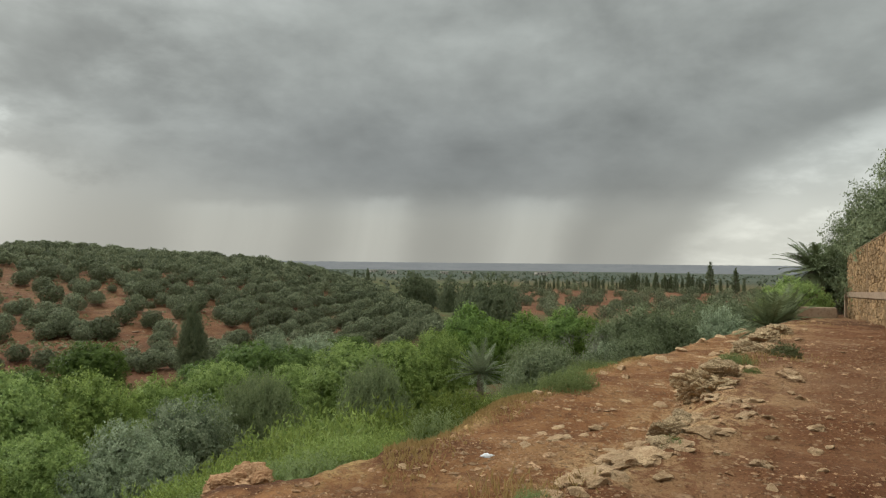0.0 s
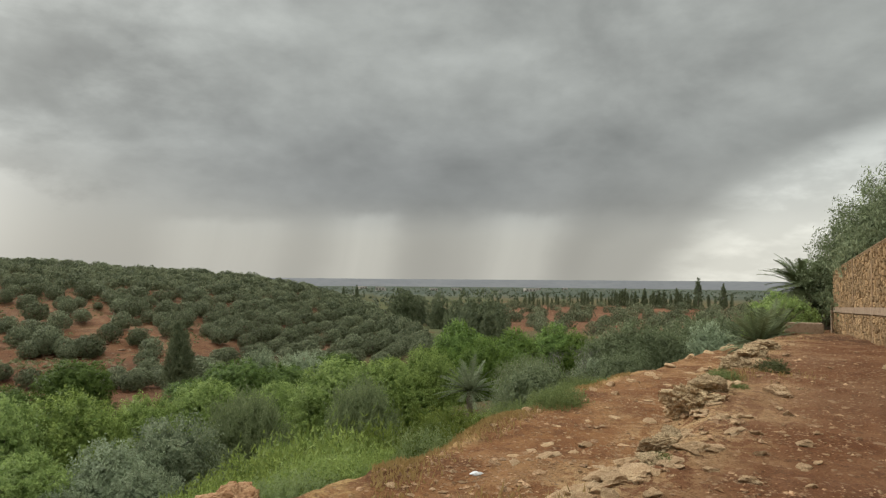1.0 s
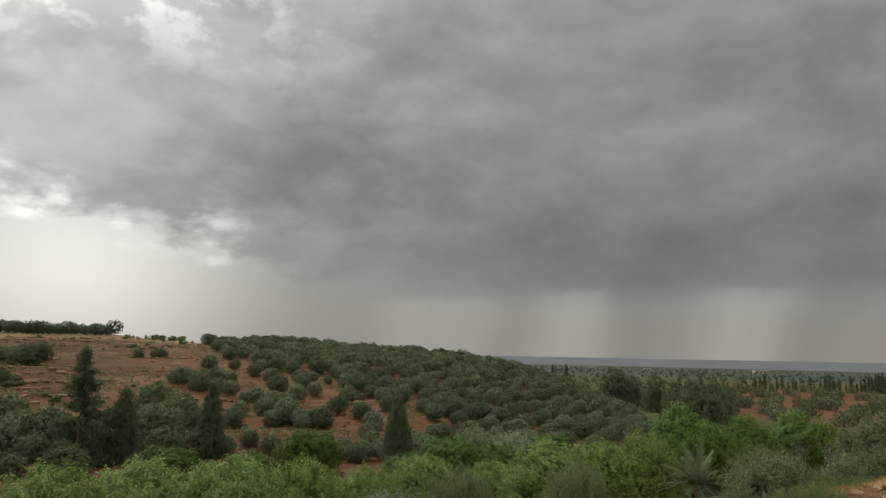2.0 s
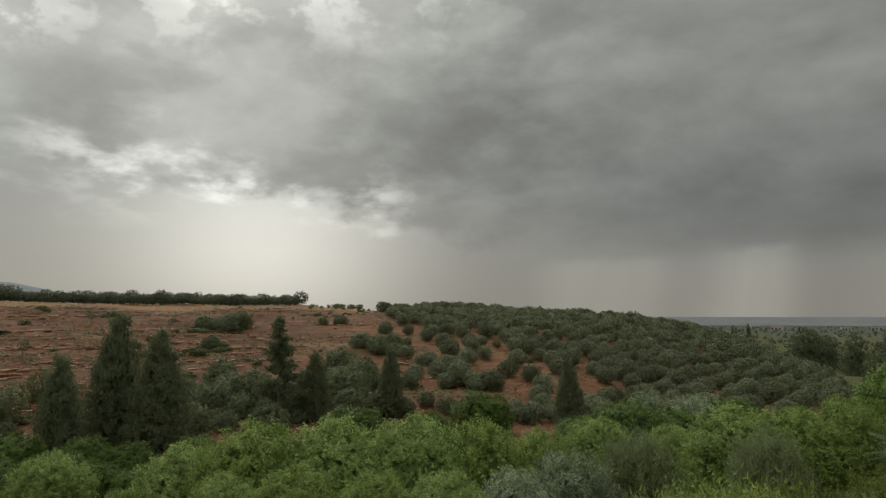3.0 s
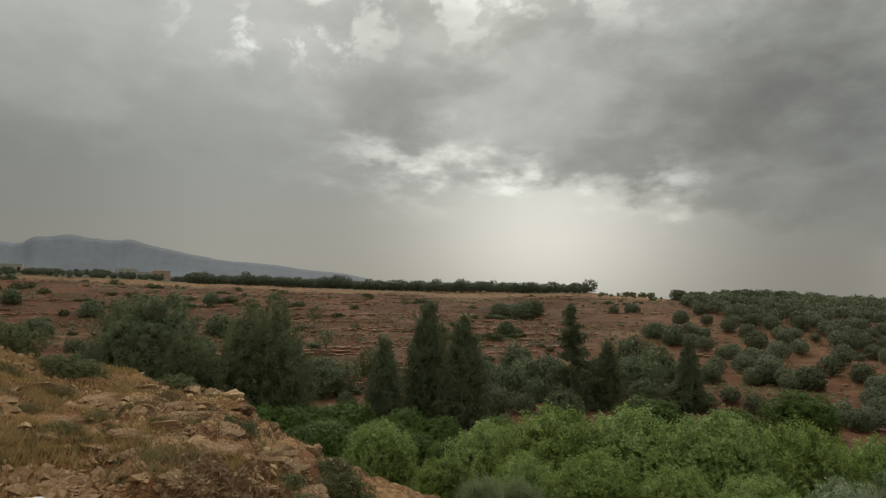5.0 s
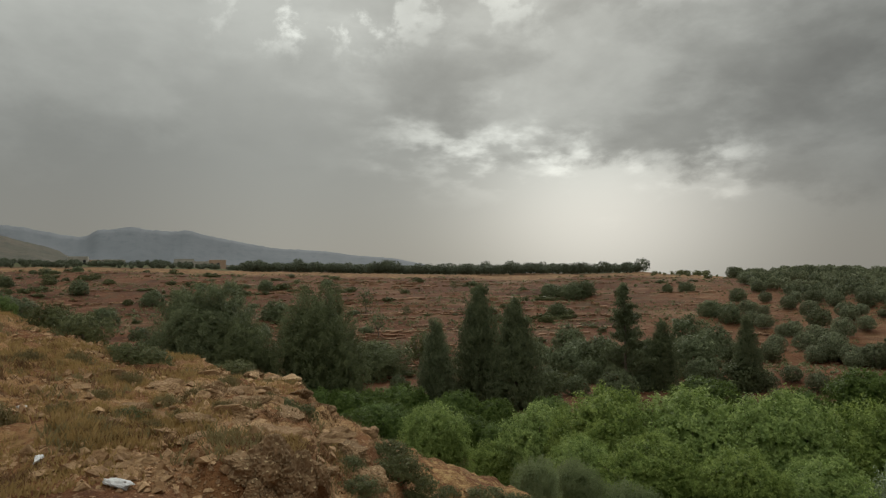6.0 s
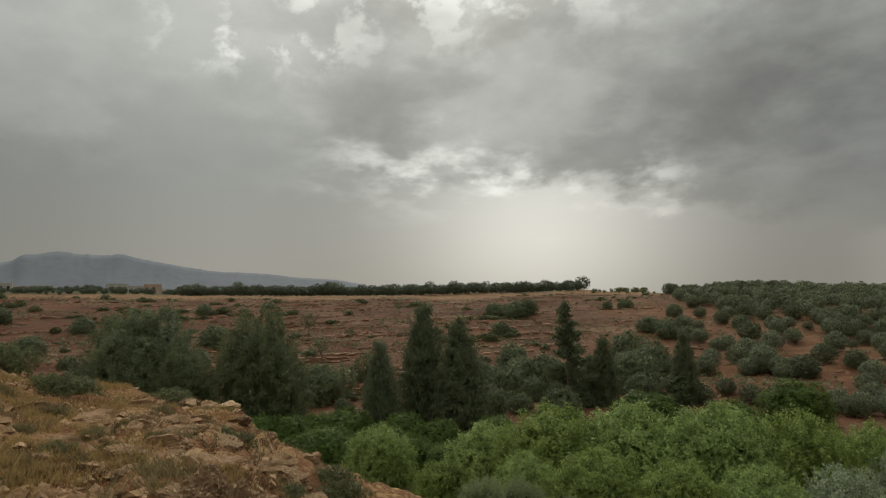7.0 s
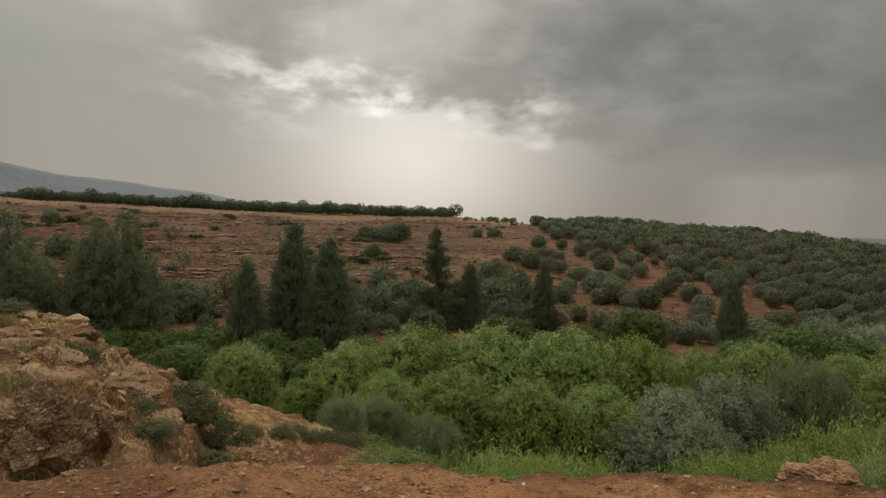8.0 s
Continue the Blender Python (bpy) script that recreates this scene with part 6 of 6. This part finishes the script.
def mound_stones():
    """Clods and broken stone over the mound."""
    rng = np.random.default_rng(57)
    base = np.array([(1, 0, 0), (-1, 0, 0), (0, 1, 0), (0, -1, 0), (0, 0, 0.8), (0, 0, -0.6), (0.6, 0.6, 0.45), (-0.6, -0.6, 0.45)], float)
    tri = np.array([(0, 6, 4), (6, 2, 4), (2, 1, 4), (1, 7, 4), (7, 3, 4), (3, 0, 4), (0, 2, 6), (1, 3, 7), (2, 0, 5), (1, 2, 5), (3, 1, 5), (0, 3, 5)])
    pieces = []
    while len(pieces) < 6000:
        az, r = rng.uniform(60, 100), 6.0 * (22 / 6.0) ** rng.random()
        p = spot(az, r)
        if r > np.interp(az, SPUR[0], SPUR[1]) + 1 or noise.noise(p * 0.8 + Vector((4, 0, 0))) < rng.uniform(-0.25, 0.3) + max(az - 88, 0) * 0.02:
            continue
        s = min(0.013 + 0.013 * rng.pareto(1.8), 0.09)
        v = (base + rng.normal(size=(8, 3)) * 0.16) * s * rng.uniform(0.6, 1.4, 3)
        a = rng.uniform(0, 6.28)
        rot = np.array([(math.cos(a), -math.sin(a), 0), (math.sin(a), math.cos(a), 0), (0, 0, 1)])
        pieces.append((v @ rot.T + np.array(p), tri))
    tagged(part("mound_stones", joined(pieces), MOUND_STONE), "clods and broken brown stone on the mound", "stones", kind="stuff")


mound_stones()


# ---- dry grass, weeds and shrubs near by ----
def dry_grass():
    rng = np.random.default_rng(66)
    feet, tall = [], []
    while len(feet) < 40000:                       # the mound: tussocks with bare stony ground between
        az, r = rng.uniform(60, 103), 6.2 * (30 / 6.2) ** rng.random()
        if r > np.interp(az, SPUR[0], SPUR[1]) + 3 or (az < 72 and rng.random() < 0.75):
            continue
        p = spot(az, r)
        if noise.noise(p * 0.7) + 0.6 * noise.noise(p * 2.3) < rng.uniform(-0.15, 0.5) - (az - 84) * 0.014:
            continue
        if max(abs(height(p.x + 0.15, p.y) - p.z), abs(height(p.x, p.y + 0.15) - p.z)) > 0.08:
            continue
        h = 0.05 + 0.16 * max(0, noise.noise(p * 1.1) + 0.1)
        for k in range(9):
            x, y = p.x + rng.normal() * 0.045, p.y + rng.normal() * 0.045
            feet.append(np.array((x, y, height(x, y)))), tall.append(h)
    edge_n = len(feet) + 7000
    while len(feet) < edge_n:                      # the fringe along the terrace edge
        az = rng.uniform(-17, 5)
        r = np.interp(az, *EDGE) + rng.normal() * 0.6 + 0.3
        p = spot(az, r)
        if noise.noise(p * 0.6 + Vector((9, 0, 0))) < rng.uniform(-0.3, 0.4):
            continue
        feet.append(np.array(p)), tall.append(0.055)
    for az, r, n, w, h in ((-28.6, 10.4, 60, 0.2, 0.05), (-27.4, 10.8, 60, 0.18, 0.06), (-24.4, 10.2, 120, 0.2, 0.12), (-6.9, 4.9, 160, 0.2, 0.11), (-8.6, 4.7, 80, 0.2, 0.09), (-26.0, 13.5, 70, 0.2, 0.08), (-29.5, 18, 60, 0.3, 0.08), (65.5, 5.2, 5, 0.12, 0.13), (78.5, 5.2, 25, 0.25, 0.1)):
        for k in range(n):
            c = spot(az, r)
            x, y = c.x + rng.normal() * w, c.y + rng.normal() * w
            feet.append(np.array((x, y, height(x, y)))), tall.append(h)
    feet, tall = np.array(feet), np.array(tall)[:, None]
    v, f = blades(rng, feet, 1.0 * tall, 0.007, 0.55)
    tagged(part("dry_grass", (v, f), STRAW), "thin dry straw-coloured grass on stony earth", "grass", kind="stuff")


dry_grass()


def mound_tufts():
    """Short grey-green tufts between the dry grass of the mound."""
    rng = np.random.default_rng(88)
    feet = []
    while len(feet) < 8000:
        az, r = rng.uniform(62, 103), 6.4 * (28 / 6.4) ** rng.random()
        if r > np.interp(az, SPUR[0], SPUR[1]) + 2:
            continue
        c = spot(az, r)
        if noise.noise(c * 1.1 + Vector((3, 3, 0))) < 0.12:
            continue
        for k in range(14):
            x, y = c.x + rng.normal() * 0.05, c.y + rng.normal() * 0.05
            feet.append((x, y, height(x, y)))
    tagged(part("short_tufts", blades(rng, np.array(feet), np.full((len(feet), 1), 0.10), 0.007, 0.6), TUFT), "short olive-brown tufts on the dry mound", "grass", kind="stuff")
    dead = []
    while len(dead) < 11000:
        az, r = rng.uniform(66, 103), 6.4 * (26 / 6.4) ** rng.random()
        c = spot(az, r)
        if r > np.interp(az, SPUR[0], SPUR[1]) + 1 or noise.noise(c * 0.9 + Vector((7, 1, 2))) + 0.5 * noise.noise(c * 2.7) < 0.22:
            continue
        for k in range(16):
            x, y = c.x + rng.normal() * 0.06, c.y + rng.normal() * 0.06
            dead.append((x, y, height(x, y)))
    tagged(part("withered_scrub", blades(rng, np.array(dead), np.full((len(dead), 1), 0.085), 0.006, 0.9), WITHERED), "withered dark brown stalks on the dry mound", "grass", kind="stuff")


mound_tufts()
bright_weed = [weed_clump("weed_clump", "tall bright green weeds below the terrace edge", "bright weeds", 500 + k, 1.4, 1.9, 6000, WEED, 0.027) for k in range(3)]
soft_weed = [weed_clump("weed_clump", "soft blue-green weeds on the bank", "soft weeds", 510 + k, 1.0, 1.7, 4600, GRASSY, 0.022) for k in range(3)]
for k in range(66):
    az = dice.uniform(-1, 27)
    r = np.interp(az, *EDGE) + dice.uniform(2.0, 9.0)
    el = np.interp(az, [-2, 1, 5, 9, 13.6, 18, 21.7, 27], [-13.0, -12.3, -11.0, -10.5, -12.0, -14.3, -16.0, -17.6]) - (9 - (r - np.interp(az, *EDGE))) * 0.38
    ob = fitted(dice.choice(bright_weed if dice.random() < 0.78 else soft_weed), 1.4, az, r, el, rng=dice)
    ob.scale = (max(ob.scale.x, 0.7), max(ob.scale.y, 0.7), min(max(ob.scale.z, 0.3), 2.0) * dice.uniform(0.7, 1.1))
for k in range(34):
    az = dice.uniform(20, 53)
    r = np.interp(az, *EDGE) + dice.uniform(3.5, 9.0)
    ob = fitted(dice.choice(bright_weed if dice.random() < 0.7 else soft_weed), 1.4, az, r, -17.6 - dice.uniform(0, 1.2), rng=dice)
    ob.scale = (max(ob.scale.x, 0.7), max(ob.scale.y, 0.7), min(max(ob.scale.z, 0.3), 1.8) * dice.uniform(0.65, 1.1))
for k in range(30):
    az = dice.uniform(-16, 8)
    r = np.interp(az, *EDGE) + dice.uniform(0.8, 3.6)
    set_down(dice.choice(soft_weed if dice.random() < 0.8 else bright_weed), az, r, dice.uniform(0.3, 0.55), rng=dice)
for k in range(26):
    az = dice.uniform(-14, 2)
    r = np.interp(az, *EDGE) + dice.uniform(4, 13)
    set_down(dice.choice(soft_weed if dice.random() < 0.5 else bright_weed), az, r, dice.uniform(0.5, 0.8), rng=dice)
for az, r, s in ((-19.2, 5.75, 0.15), (-20.2, 7.0, 0.17), (-24.2, 10.0, 0.26), (-25.4, 9.4, 0.14), (-10.5, 9.6, 0.4), (-11.5, 9.9, 0.4), (-8.0, 4.5, 0.16), ):
    set_down(dice.choice(soft_weed), az, r, s, rng=dice)
tuft_weed = [weed_clump("tussock", "grey-green tussock in the dry grass", "tussocks", 515 + k, 1.0, 1.5, 2600, TUFT, 0.03) for k in range(2)]
for az, r, s in ((85.0, 10.0, 0.25), (82.8, 10.3, 0.22), (84.2, 9.0, 0.2), (98.0, 8.8, 0.42), (96.6, 8.6, 0.32), (81.0, 9.2, 0.2), (79.2, 6.0, 0.16), (87.5, 12.2, 0.3), (89.6, 10.2, 0.22), (92.4, 9.2, 0.22), (90.8, 13.6, 0.3), (86.4, 8.2, 0.18), (80.2, 12.2, 0.26), (77.2, 11.2, 0.2), (94.0, 13.0, 0.3)):
    set_down(dice.choice(tuft_weed), az, r, s, rng=dice)
low_scrub = [shrub("cushion_bush", "low dark green cushion bush on the dry mound", "scrub on the mound", 520 + k, 0.7, 1.2, 3600, (0.07, 0.022), SCRUB, 0.8, 0.34) for k in range(3)]
for az, r, s in ((92.4, 20.0, 0.9), (91.4, 19.3, 0.8), (90.2, 18.4, 0.95), (87.9, 16.4, 0.55), (86.9, 15.8, 0.68), (85.6, 15.4, 0.65), (79.4, 15.8, 0.62), (67.4, 10.9, 0.72), (66.8, 10.2, 0.75), (65.4, 10.0, 0.5), (70.2, 8.6, 0.55), (65.4, 9.2, 0.6), (63.2, 10.3, 0.5), (62.4, 10.9, 0.45),
                 (59.8, 11.0, 0.5), (58.4, 11.6, 0.4), (57.0, 11.4, 0.5), (64.4, 10.9, 0.5), (70.8, 9.4, 0.4), (74.8, 9.4, 0.35), (88.0, 9.0, 0.3), (96.8, 12.0, 0.28), (55.6, 11.0, 0.5), (54.0, 10.6, 0.5), (-27.8, 10.9, 0.35), (76.0, 10.6, 0.3)):
    set_down(dice.choice(low_scrub), az, r, s * (0.72 if 50 < az < 72 else 1.0), rng=dice, squeeze=dice.uniform(0.75, 1.0), stretch=dice.uniform(1.0, 1.4))
green_bush = shrub("green_bush", "fresh green bush on the dry bank", "", 530, 2.0, 3.2, 9000, (0.14, 0.06), BROADLEAF, 0.5)
set_down(green_bush, -28.3, 27, 0.72, 20)
bank_bush = shrub("dark_green_bush", "dark green bush behind the brow of the mound", "bushes behind the mound", 532, 2.0, 3.2, 9000, (0.14, 0.06), BROADLEAF_DARK, 0.5)
for az, r, size, turn in ((98.2, 27, 0.5, 130), (100.4, 28, 0.56, 250), (95.6, 25.5, 0.33, 40)):
    set_down(bank_bush, az, r, size, turn)

# ---- palms and garden trees at the end of the wall ----
big_palm = palm("date_palm", "large dark date palm at the end of the wall", 540, 1.9, 1.7, 64, PALM_LEAF, 0.5, 44, 0.2, 0.02, trunk_r=0.3)
big_palm.matrix_basis = Matrix.Translation(spot(-29.9, 32))
copy_thing(big_palm, Matrix.Translation(spot(-31.6, 33.5)) @ Matrix.Rotation(1.3, 4, "Z"))
low_palm = palm("dwarf_palm", "low spiky dwarf palm beside the path", 550, 0.15, 1.05, 40, PALM_LEAF, 0.14, 18, 0.24, 0.022, trunk_r=0.15)
low_palm.matrix_basis = Matrix.Translation(spot(-26.7, 21.0))
copy_thing(low_palm, Matrix.Translation(spot(-27.6, 22.2)) @ Matrix.Rotation(0.8, 4, "Z"))
hedge = [shrub("dark_bush", "dark dense bush under the palms", "bushes under the palms", 575 + k, 2.2, 2.6, 6000, (0.16, 0.06), CYPRESS, 0.5) for k in range(1)]
for az, r, s in ((-30.6, 34.5, 0.9), (-31.8, 35.5, 1.0), (-29.4, 35.0, 0.7), (-32.8, 36.0, 1.1)):
    set_down(hedge[0], az, r, s, rng=dice)
garden = [tree("olive_tree", "large dark olive tree behind the garden wall", "garden olives", 560 + k, 6.0, 6.0, 30000, (0.13, 0.05), OLIVE, 0.2, 0.25, DOME, 0.5, 0.0, 0.30, 10, 0.45, 1.6) for k in range(2)]
for az, r, el, w in ((-34.4, 32, 5.2, 0.8), (-36.8, 29, 7.2, 0.95), (-40.0, 26, 9.4, 1.0), (-44.0, 22, 11.5, 1.0), (-33.4, 37, 3.2, 0.7)):
    fitted(dice.choice(garden), 6.0, az, r, el, rng=dice, wide=w)


def bevelled_block(name, size, mat, label, category, bevel=0.03):
    bm = bmesh.new()
    bmesh.ops.create_cube(bm, size=1.0, matrix=Matrix.Diagonal((*size, 1)))
    bmesh.ops.bevel(bm, geom=bm.edges[:], offset=bevel, segments=2, affect="EDGES")
    bmesh.ops.subdivide_edges(bm, edges=bm.edges[:], cuts=1)
    for v in bm.verts:
        v.co += Vector((noise.noise(v.co * 3), noise.noise(v.co * 3 + Vector((5, 0, 0))), noise.noise(v.co * 3 + Vector((0, 5, 0))))) * bevel * 0.4
    me = bpy.data.meshes.new(name)
    bm.to_mesh(me)
    bm.free()
    me.materials.append(mat)
    return tagged(new(name, me), label, category)


block = bevelled_block("concrete_block", (1.15, 0.45, 0.45), CONCRETE, "low pale concrete block closing the path", "block")
block.matrix_basis = Matrix.LocRotScale(spot(-29.9, 25.4) + Vector((0, 0, 0.12)), Euler((0, 0, radians(-24))), None)


# ---- litter ----
def litter(name, label, az, r, size, seed):
    ob = rock(name, label, "", seed, WHITE_LITTER, "litter", detail=3, cuts=16, rough=0.5, fine=0.2, freq=2.5)
    ob.matrix_basis = Matrix.LocRotScale(spot(az, r) + Vector((0, 0, size * 0.16)), Euler((0.1, 0.1, seed)), (size, size * 0.55, size * 0.35))


litter("plastic_bag", "crumpled pale plastic on the path", -4.0, 5.8, 0.085, 600)
litter("plastic_bag", "crumpled white plastic on red earth", -37.0, 6.4, 0.07, 601)
litter("plastic_bag", "torn white plastic in dry grass", 94.7, 9.6, 0.09, 602)
litter("plastic_bag", "crumpled white plastic in dry grass", 93.9, 7.1, 0.10, 603)
litter("plastic_bag", "spread white plastic sheet on the ground", 89.5, 6.1, 0.16, 604)
litter("plastic_bag", "small white plastic scrap at the terrace edge", 41.0, 4.55, 0.03, 605)


# ---- far houses and mountains ----
def house(name, label, az, r, w, d, h, mat, storeys, bays, turn=0.0):
    """A flat-roofed house: body, parapet and window openings with frames."""
    t = thing(name, label, "house", "far houses")
    bm = bmesh.new()
    bmesh.ops.create_cube(bm, size=1.0, matrix=Matrix.Translation((0, 0, h / 2 - 0.5)) @ Matrix.Diagonal((w, d, h + 1, 1)))
    me = bpy.data.meshes.new("body")
    bm.to_mesh(me)
    bm.free()
    me.materials.append(mat)
    new("body", me).parent = t
    bm = bmesh.new()
    for sx, sy, lx, ly in ((0, 1, w + 0.2, 0.25), (0, -1, w + 0.2, 0.25), (1, 0, 0.25, d - 0.32), (-1, 0, 0.25, d - 0.32)):
        bmesh.ops.create_cube(bm, size=1.0, matrix=Matrix.Translation((sx * (w / 2 - 0.02), sy * (d / 2 - 0.02), h + 0.25)) @ Matrix.Diagonal((lx, ly, 0.5, 1)))
    me = bpy.data.meshes.new("parapet")
    bm.to_mesh(me)
    bm.free()
    me.materials.append(mat)
    new("parapet", me).parent = t
    for s in range(storeys):
        for k in range(bays):
            bm = bmesh.new()
            bmesh.ops.create_cube(bm, size=1.0, matrix=Matrix.Translation(((k + 0.5) / bays * w - w / 2, -d / 2, (s + 0.55) * h / storeys)) @ Matrix.Diagonal((w / bays * 0.4, 0.12, h / storeys * 0.45, 1)))
            me = bpy.data.meshes.new("window")
            bm.to_mesh(me)
            bm.free()
            me.materials.append(DARK_OPENING)
            opening = new("window", me)
            opening.parent = t
            bm = bmesh.new()
            bmesh.ops.create_cube(bm, size=1.0, matrix=Matrix.Translation(((k + 0.5) / bays * w - w / 2, -d / 2 - 0.08, (s + 0.55) * h / storeys - h / storeys * 0.225 - 0.09)) @ Matrix.Diagonal((w / bays * 0.46, 0.3, 0.12, 1)))
            me = bpy.data.meshes.new("sill")
            bm.to_mesh(me)
            bm.free()
            me.materials.append(mat)
            new("sill", me).parent = opening
    t.matrix_basis = Matrix.LocRotScale(spot(az, r), Euler((0, 0, radians(az + turn))), None)


house("house", "unfinished two-storey house with pale render", 97.6, 330, 9, 8, 8.5, PLASTER, 2, 3, 12)
house("house", "brown unfinished block beside the pale house", 99.4, 322, 8, 8, 9.5, RUST_PLASTER, 3, 2, 12)
for az, r, w, h, m, n in ((90.0, 520, 12, 5.5, PLASTER, 3), (89.0, 540, 9, 4.5, RUST_PLASTER, 2), (87.6, 530, 14, 4.5, PLASTER, 4), (82.4, 520, 12, 5.5, PLASTER, 3), (81.0, 530, 14, 5.0, PLASTER, 4), (79.8, 500, 9, 5.5, RUST_PLASTER, 2), (78.8, 540, 12, 4.0, PLASTER, 3), (84.6, 560, 8, 4.0, RUST_PLASTER, 2)):
    house("house", "low pale flat-roofed house among trees", az, r, w, 8, h * 1.35, m, 1, n, dice.uniform(-25, 25))
for k in range(9):
    house("house", "tiny pale farm building far out on the plain", dice.uniform(-12, 8), dice.uniform(900, 1700), dice.uniform(9, 18), 9, dice.uniform(3.5, 5), PLASTER, 1, 3, dice.uniform(-30, 30))


def ridge(name, label, seed, az0, az1, r, heads, els, mat, depth, base):
    """A mountain ridge with spurs running down towards the plain."""
    n, m = 260, 27
    verts = []
    for i in range(n):
        az = float(angle_of(az0 + (az1 - az0) * i / (n - 1)))
        near = float(bearing_of(az)) + np.linspace(-0.45, 0.45, 7)
        top = EYE + math.tan(radians(np.interp(near, heads, els).mean())) * r
        top += (top - base) * (0.02 * noise.noise((az * 0.9, seed, 0)) + 0.018 * noise.noise((az * 3.1, seed, 4)))
        for j in range(m):
            q = j / (m - 1) * 2 - 1
            f = (1 - abs(q)) ** 1.1
            rr = r + q * depth
            a = radians(az)
            w = 0.07 * (top - base) * noise.noise((az * 0.5, q * 2.0, seed + 7)) * (f * (1 - f) * 4)
            verts.append((-math.sin(a) * rr, math.cos(a) * rr, base + (top - base) * f + w))
    idx = np.arange(n * m).reshape(n, m)
    quads = np.stack([idx[:-1, :-1], idx[1:, :-1], idx[1:, 1:], idx[:-1, 1:]], -1).reshape(-1, 4)
    tagged(part(name, (np.array(verts), quads), mat, smooth=True), label, "mountain", kind="structure")


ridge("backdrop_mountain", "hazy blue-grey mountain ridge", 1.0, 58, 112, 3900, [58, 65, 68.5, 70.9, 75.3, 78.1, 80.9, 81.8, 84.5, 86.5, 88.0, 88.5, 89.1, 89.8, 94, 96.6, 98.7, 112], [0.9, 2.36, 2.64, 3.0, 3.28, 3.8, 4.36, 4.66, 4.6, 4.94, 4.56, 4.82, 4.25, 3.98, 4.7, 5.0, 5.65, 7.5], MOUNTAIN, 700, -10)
# low ridge added to show the hazy strip above the plain
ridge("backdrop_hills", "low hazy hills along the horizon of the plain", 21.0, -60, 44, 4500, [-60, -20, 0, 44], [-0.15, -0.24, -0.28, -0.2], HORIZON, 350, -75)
ridge("hill_near", "scrubby brown hill behind the houses", 9.0, 88, 118, 900, [88, 91.5, 94.6, 96.8, 98.9, 118], [0.8, 3.1, 3.9, 4.6, 5.3, 9.0], NEAR_HILL, 380, 6)

discard(*olive_masters, *crest_masters, *orchard, *row_cypress, *dark_far, *scrub, *grey_scrub, *bare, round_tree, *cyp, sparse, *pine, pine_bush, *broad, *coarse, *deep, *pale, *willow, *big_shrub, dead,
        *pale_rocks, *mound_rocks, *beds, *slabs, *rubble, *crusty, *bluff, *bright_weed, *soft_weed, *tuft_weed, *low_scrub, green_bush, bank_bush, *garden, *hedge)
